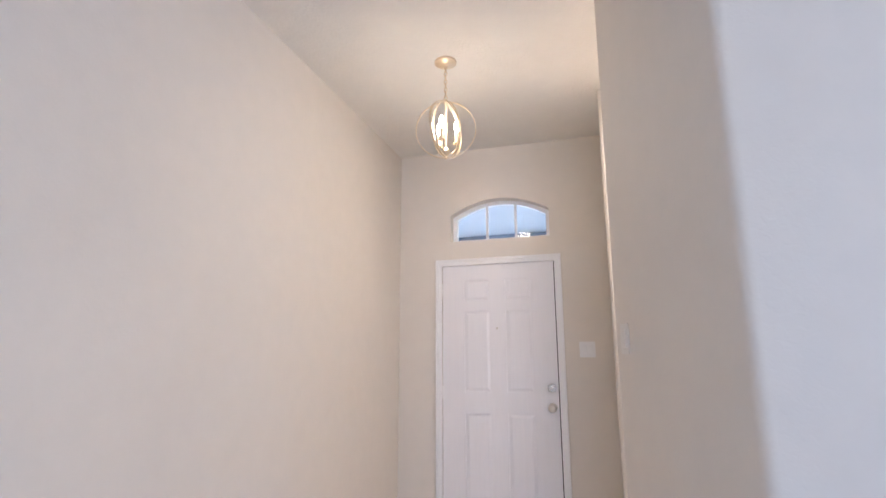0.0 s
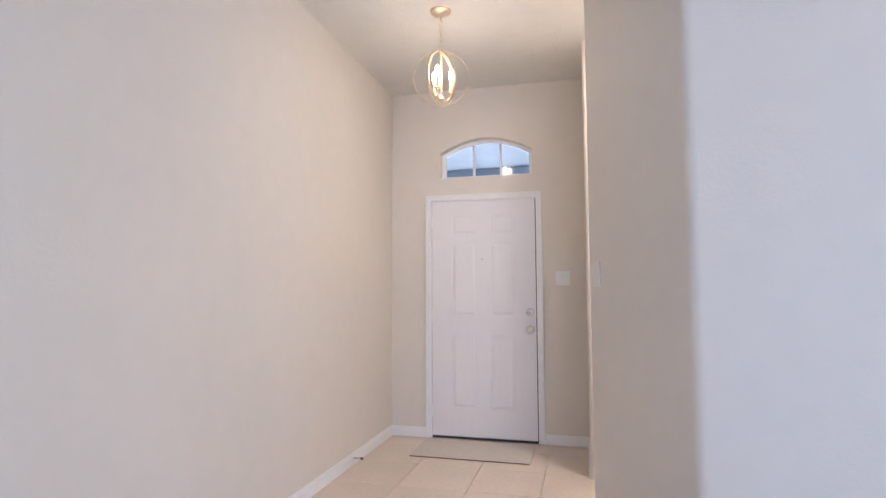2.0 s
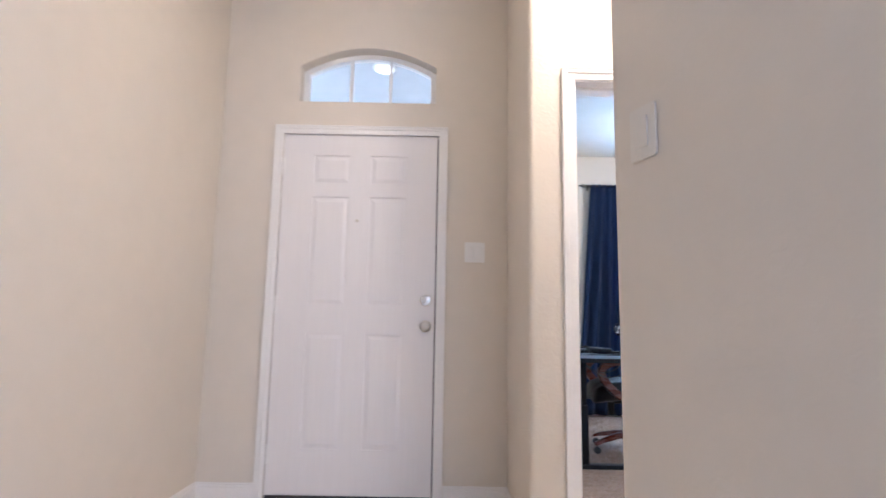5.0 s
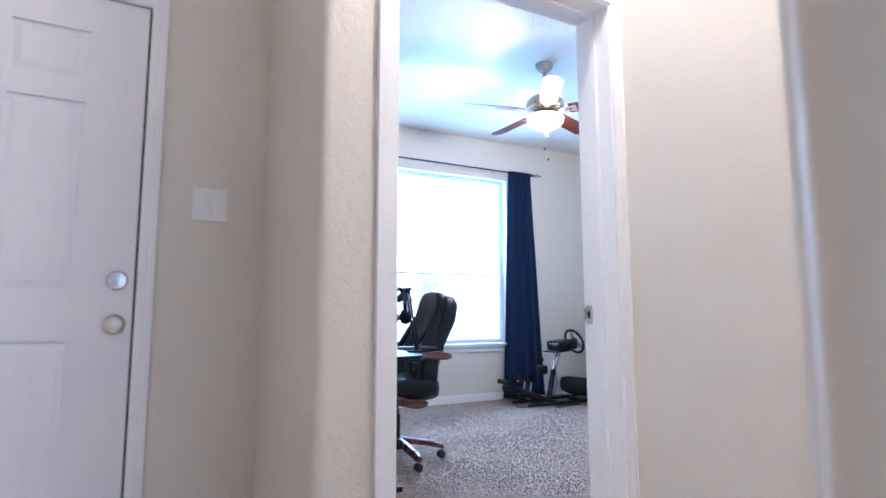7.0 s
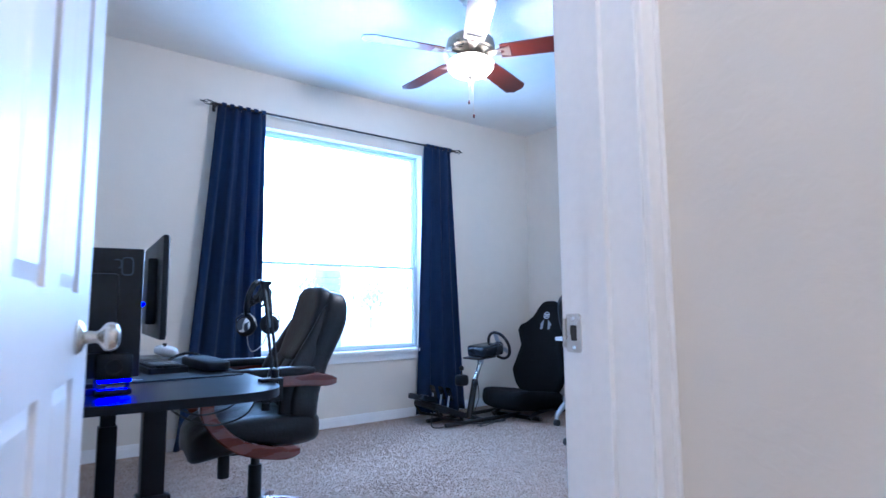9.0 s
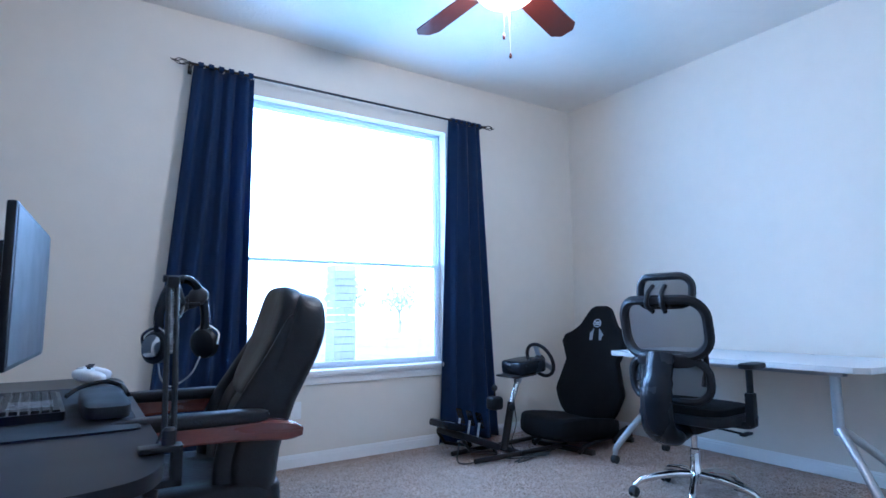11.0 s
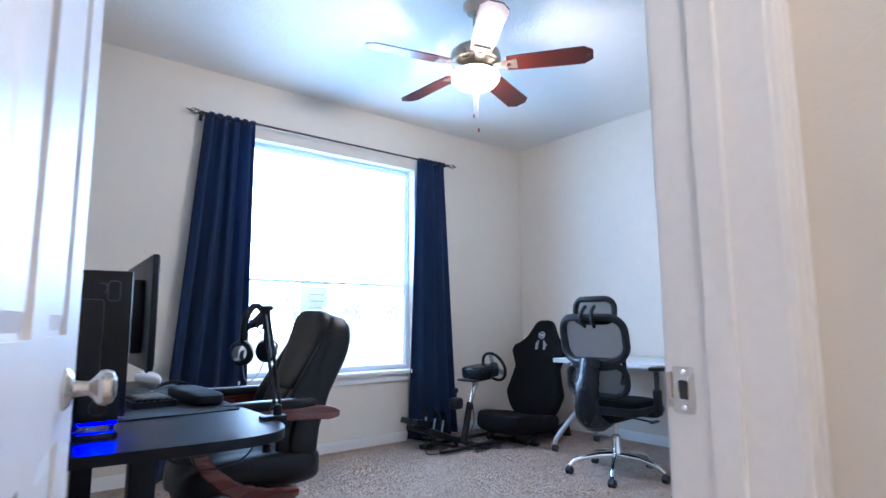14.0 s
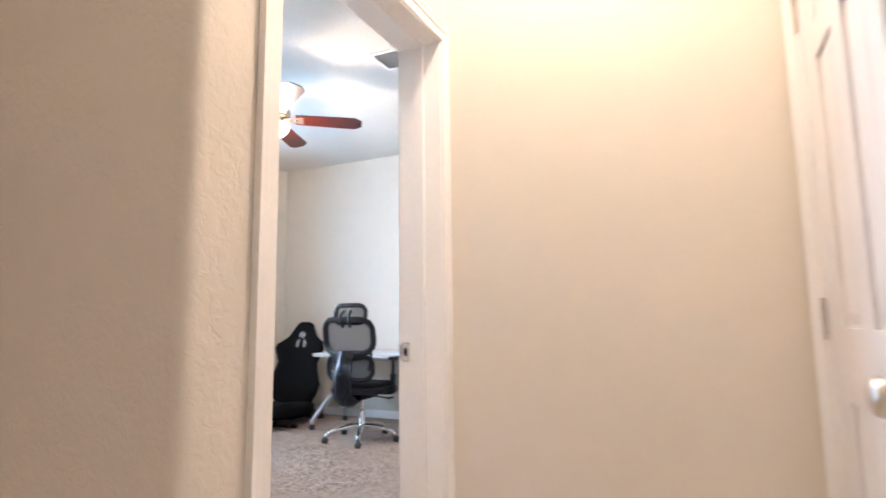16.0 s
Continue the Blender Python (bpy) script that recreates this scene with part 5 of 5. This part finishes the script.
for y in (-0.2, 0.2):
    part("seat_rail", tube(bmesh.new(), curve_points([(-0.22, y, 0.02), (-0.1, y, 0.06), (0.35, y, 0.06), (0.48, y, 0.02)], 5), 0.016, 8), M_IRON, rig)
for x in (-0.16, 0.40):
    part("cross_foot", one_box(x - 0.025, -0.27, 0.0, x + 0.025, 0.27, 0.035, bevel=0.006), M_IRON, rig)

stand = thing("racing_wheel_stand", "folding steel racing wheel stand with pedal deck", "wheel stand", pose(5.12, 2.70, 0, 0, 0, 2))
for y in (-0.13, 0.13):
    part("floor_rail", tube(bmesh.new(), [(-0.35, y, 0.03), (0.50, y * 1.2, 0.03)], 0.017, 10), M_IRON, stand)
part("floor_brace", tube(bmesh.new(), [(0.05, -0.17, 0.03), (0.05, 0.17, 0.03)], 0.02, 10), M_IRON, stand)
part("column", tube(bmesh.new(), [(0.02, 0, 0.03), (0.10, 0, 0.36)], 0.028, 14), M_IRON, stand)
part("column_tube", tube(bmesh.new(), [(0.09, 0, 0.33), (0.183, 0, 0.55)], 0.020, 14), M_CHROME, stand, "polished telescopic tube")
part("clamp_collar", tube(bmesh.new(), [(0.162, 0, 0.50), (0.176, 0, 0.535)], 0.029, 14), M_STEEL, stand)
part("adjust_knob", lathe(bmesh.new(), [(0, 0), (0.028, 0), (0.03, 0.012), (0.022, 0.022), (0, 0.022)], translate(0.07, -0.03, 0.33) @ TO_FRONT, 16), M_BLACK, stand)
part("plate", one_box(0.09, -0.11, 0.535, 0.30, 0.11, 0.55, bevel=0.004, m=pose(0, 0, 0, 0, -4)), M_IRON, stand)
part("shifter", lathe(pillow(bmesh.new(), (0.11, 0.10, 0.10), translate(0.0, 0.07, 0.355), 0.5, 22, 12), [(0, 0.39), (0.007, 0.39), (0.007, 0.44), (0.02, 0.45), (0.022, 0.47), (0.012, 0.485), (0, 0.487)], translate(0.0, 0.07, 0), 16), M_BLACK, stand, "black gear shifter box with knob")
part("wheel_cord", tube(bmesh.new(), curve_points([(0.10, -0.05, 0.55), (0.06, -0.07, 0.40), (0.09, -0.06, 0.22), (0.02, -0.08, 0.08), (0.10, -0.12, 0.012)], 6), 0.004, 6), M_RUBBER, stand)
wheel = thing("driving_controller", "black three-spoke racing wheel on its motor base", "steering wheel", pose(5.355, 2.70, 0.566, 0, 0, 2))
part("motor_base", pillow(bmesh.new(), (0.27, 0.26, 0.11), pose(-0.01, 0, 0.052, 0, -5), 0.35, 30, 12), M_GLOSS, wheel)
WH = pose(0.165, 0, 0.085, 0, 68)
part("rim", tube(bmesh.new(), [WH @ Vector((0.132 * math.cos(t), 0.132 * math.sin(t), 0)) for t in [2 * math.pi * i / 40 for i in range(41)]], 0.014, 10, False), M_LEATHER, wheel)
for a in (180, 60, 300):
    part("spoke", box(bmesh.new(), 0.03, -0.024, -0.006, 0.124, 0.024, 0.006, 0.003, WH @ pose(0, 0, 0, 0, 0, a)), M_STEEL, wheel, "metal spoke")
part("hub", lathe(bmesh.new(), [(0, -0.10), (0.035, -0.09), (0.045, -0.01), (0.045, 0.014), (0.03, 0.02), (0, 0.02)], WH, 24), M_BLACK, wheel)
ped = thing("pedal_set", "three metal pedals on a black sloping pedal base", "pedals", pose(4.86, 2.84, 0.0, 0, 0, 2))
part("pedal_base", box(bmesh.new(), -0.15, -0.17, 0.085, 0.20, 0.17, 0.135, 0.016, pose(0, 0, 0.02, 0, 20)), M_BLACK, ped)
for y in (-0.15, 0.15):
    part("base_foot", tube(tube(bmesh.new(), [(0.16, y, 0.09), (0.20, y, 0.012)], 0.014), [(-0.10, y, 0.15), (-0.04, y, 0.07), (0.20, y, 0.012)], 0.012), M_IRON, ped)
part("heel_plate", box(bmesh.new(), -0.02, -0.11, 0.0, 0.14, 0.13, 0.05, 0.015, pose(-0.18, 0, 0.215, 0, 12)), M_GLOSS, ped, "raised glossy heel rest")
for y in (-0.13, -0.02, 0.10):
    arm = part("pedal_arm", tube(bmesh.new(), [(0.04, y, 0.11), (0.065, y, 0.24)], 0.008, 8), M_STEEL, ped)
    part("pedal_face", sheet(bmesh.new(), rounded(0.065, 0.12, 0.012), tuple(rounded(0.014, 0.014, 0.005, 3, dx, dz) for dx in (-0.014, 0.014) for dz in (-0.03, 0.0, 0.03)), 0.006, pose(0.068, y, 0.255, 0, -18) @ YZ), M_GLOSS, arm, "perforated dark metal pedal face")
part("pedal_cord", tube(bmesh.new(), curve_points([(-0.12, -0.14, 0.14), (-0.17, -0.19, 0.02), (-0.05, -0.24, 0.012), (0.12, -0.24, 0.012), (0.22, -0.16, 0.014)], 6), 0.005, 6), M_RUBBER, ped)
red = thing("red_cable_tie", "small red strap lying by the pedal base", "strap", pose(4.96, 2.60, 0.004, 0, 0, 20))
part("band", pillow(bmesh.new(), (0.12, 0.05, 0.022), translate(0, 0, 0.011), 0.6, 20, 8), M_RED, red)
bag = thing("rig_cable_bundle", "tangle of black cables on the carpet under the rig", "cables", pose(5.25, 2.55, 0))
for k in range(5):
    r = random.Random(k)
    part("wire", tube(bmesh.new(), curve_points([(r.uniform(-0.25, 0.25), r.uniform(-0.12, 0.12), 0.006 + 0.004 * k) for _ in range(6)], 6), 0.004, 6), M_RUBBER, bag)
bin_thing = thing("waste_bin", "bright red plastic waste bin against the wall", "waste bin", pose(6.28, 0.345, 0))
part("bucket", lathe(bmesh.new(), [(0, 0.0), (0.085, 0.0), (0.115, 0.24), (0.122, 0.245), (0.122, 0.255), (0.112, 0.252), (0.082, 0.008), (0, 0.008)], None, 28), M_RED, bin_thing)

# ---- floor tiles of the entry ----
bm = bmesh.new()
box(bm, -0.2285, -0.2285, -0.012, 0.2285, 0.2285, 0.0, 0.0015, seg=1)
first = part("tile", bm, M_TILE, floor_base, smooth=False)
first.location = (0.23, -0.23 + YB + 0.06 - 0.005, 0)
tile_mesh = first.data
for i in range(12):
    for j in range(-2, 17):
        x, y = 0.23 + i * 0.46, -0.23 + YB + 0.055 - j * 0.46
        if (i, j) == (0, 0) or (j < 0 and i > 3) or (y > -2.5 and x > 2.7) or y < -8.9:
            continue
        ob = new("tile", tile_mesh)
        ob.parent = floor_base
        ob.location = (x, y, 0)

# ---- pile of the bedroom carpet ----
grain = np.random.default_rng(7)
TUFTS = 190000
tx = grain.uniform(ROOM_L + 0.10, ROOM_R - 0.014, TUFTS)
ty = grain.uniform(YB + WT - 0.06, WIN_Y - 0.014, TUFTS)
brush = 2.2 * np.sin(2.1 * tx + 1.7 * np.sin(1.3 * ty)) + 1.9 * np.sin(2.7 * ty + 1.5 * np.sin(1.9 * tx)) + grain.normal(0, 0.8, TUFTS)
lean = 0.005 + 0.005 * np.sin(3.1 * tx + 2.3 * ty) * np.sin(2.2 * tx - 3.4 * ty) + grain.uniform(-0.003, 0.004, TUFTS)
high = grain.uniform(0.003, 0.0065, TUFTS)
wide = grain.uniform(0.0035, 0.0065, TUFTS)
turn = grain.uniform(0, 2 * math.pi, TUFTS)
base = np.stack([tx, ty, np.full(TUFTS, -0.001)], 1)
along = np.stack([np.cos(turn) * wide, np.sin(turn) * wide, np.zeros(TUFTS)], 1)
across = np.stack([-np.sin(turn) * wide, np.cos(turn) * wide, np.zeros(TUFTS)], 1)
tip = base + np.stack([lean * np.cos(brush), lean * np.sin(brush), high], 1)
verts = np.stack([base - along - 0.6 * across, base + along - 0.6 * across, base + across, tip], 1).reshape(-1, 3)
first_corner = 4 * np.arange(TUFTS)[:, None]
faces = np.concatenate([first_corner + np.array(c) for c in ((0, 1, 3), (1, 2, 3), (2, 0, 3))], 0)
pile = bpy.data.meshes.new("carpet_pile")
pile.from_pydata(verts.tolist(), [], faces.tolist())
pile.materials.append(M_CARPET)
pile_ob = new("carpet_pile", pile)
pile_ob.parent = floor_carpet
tagged(pile_ob, kind="stuff")
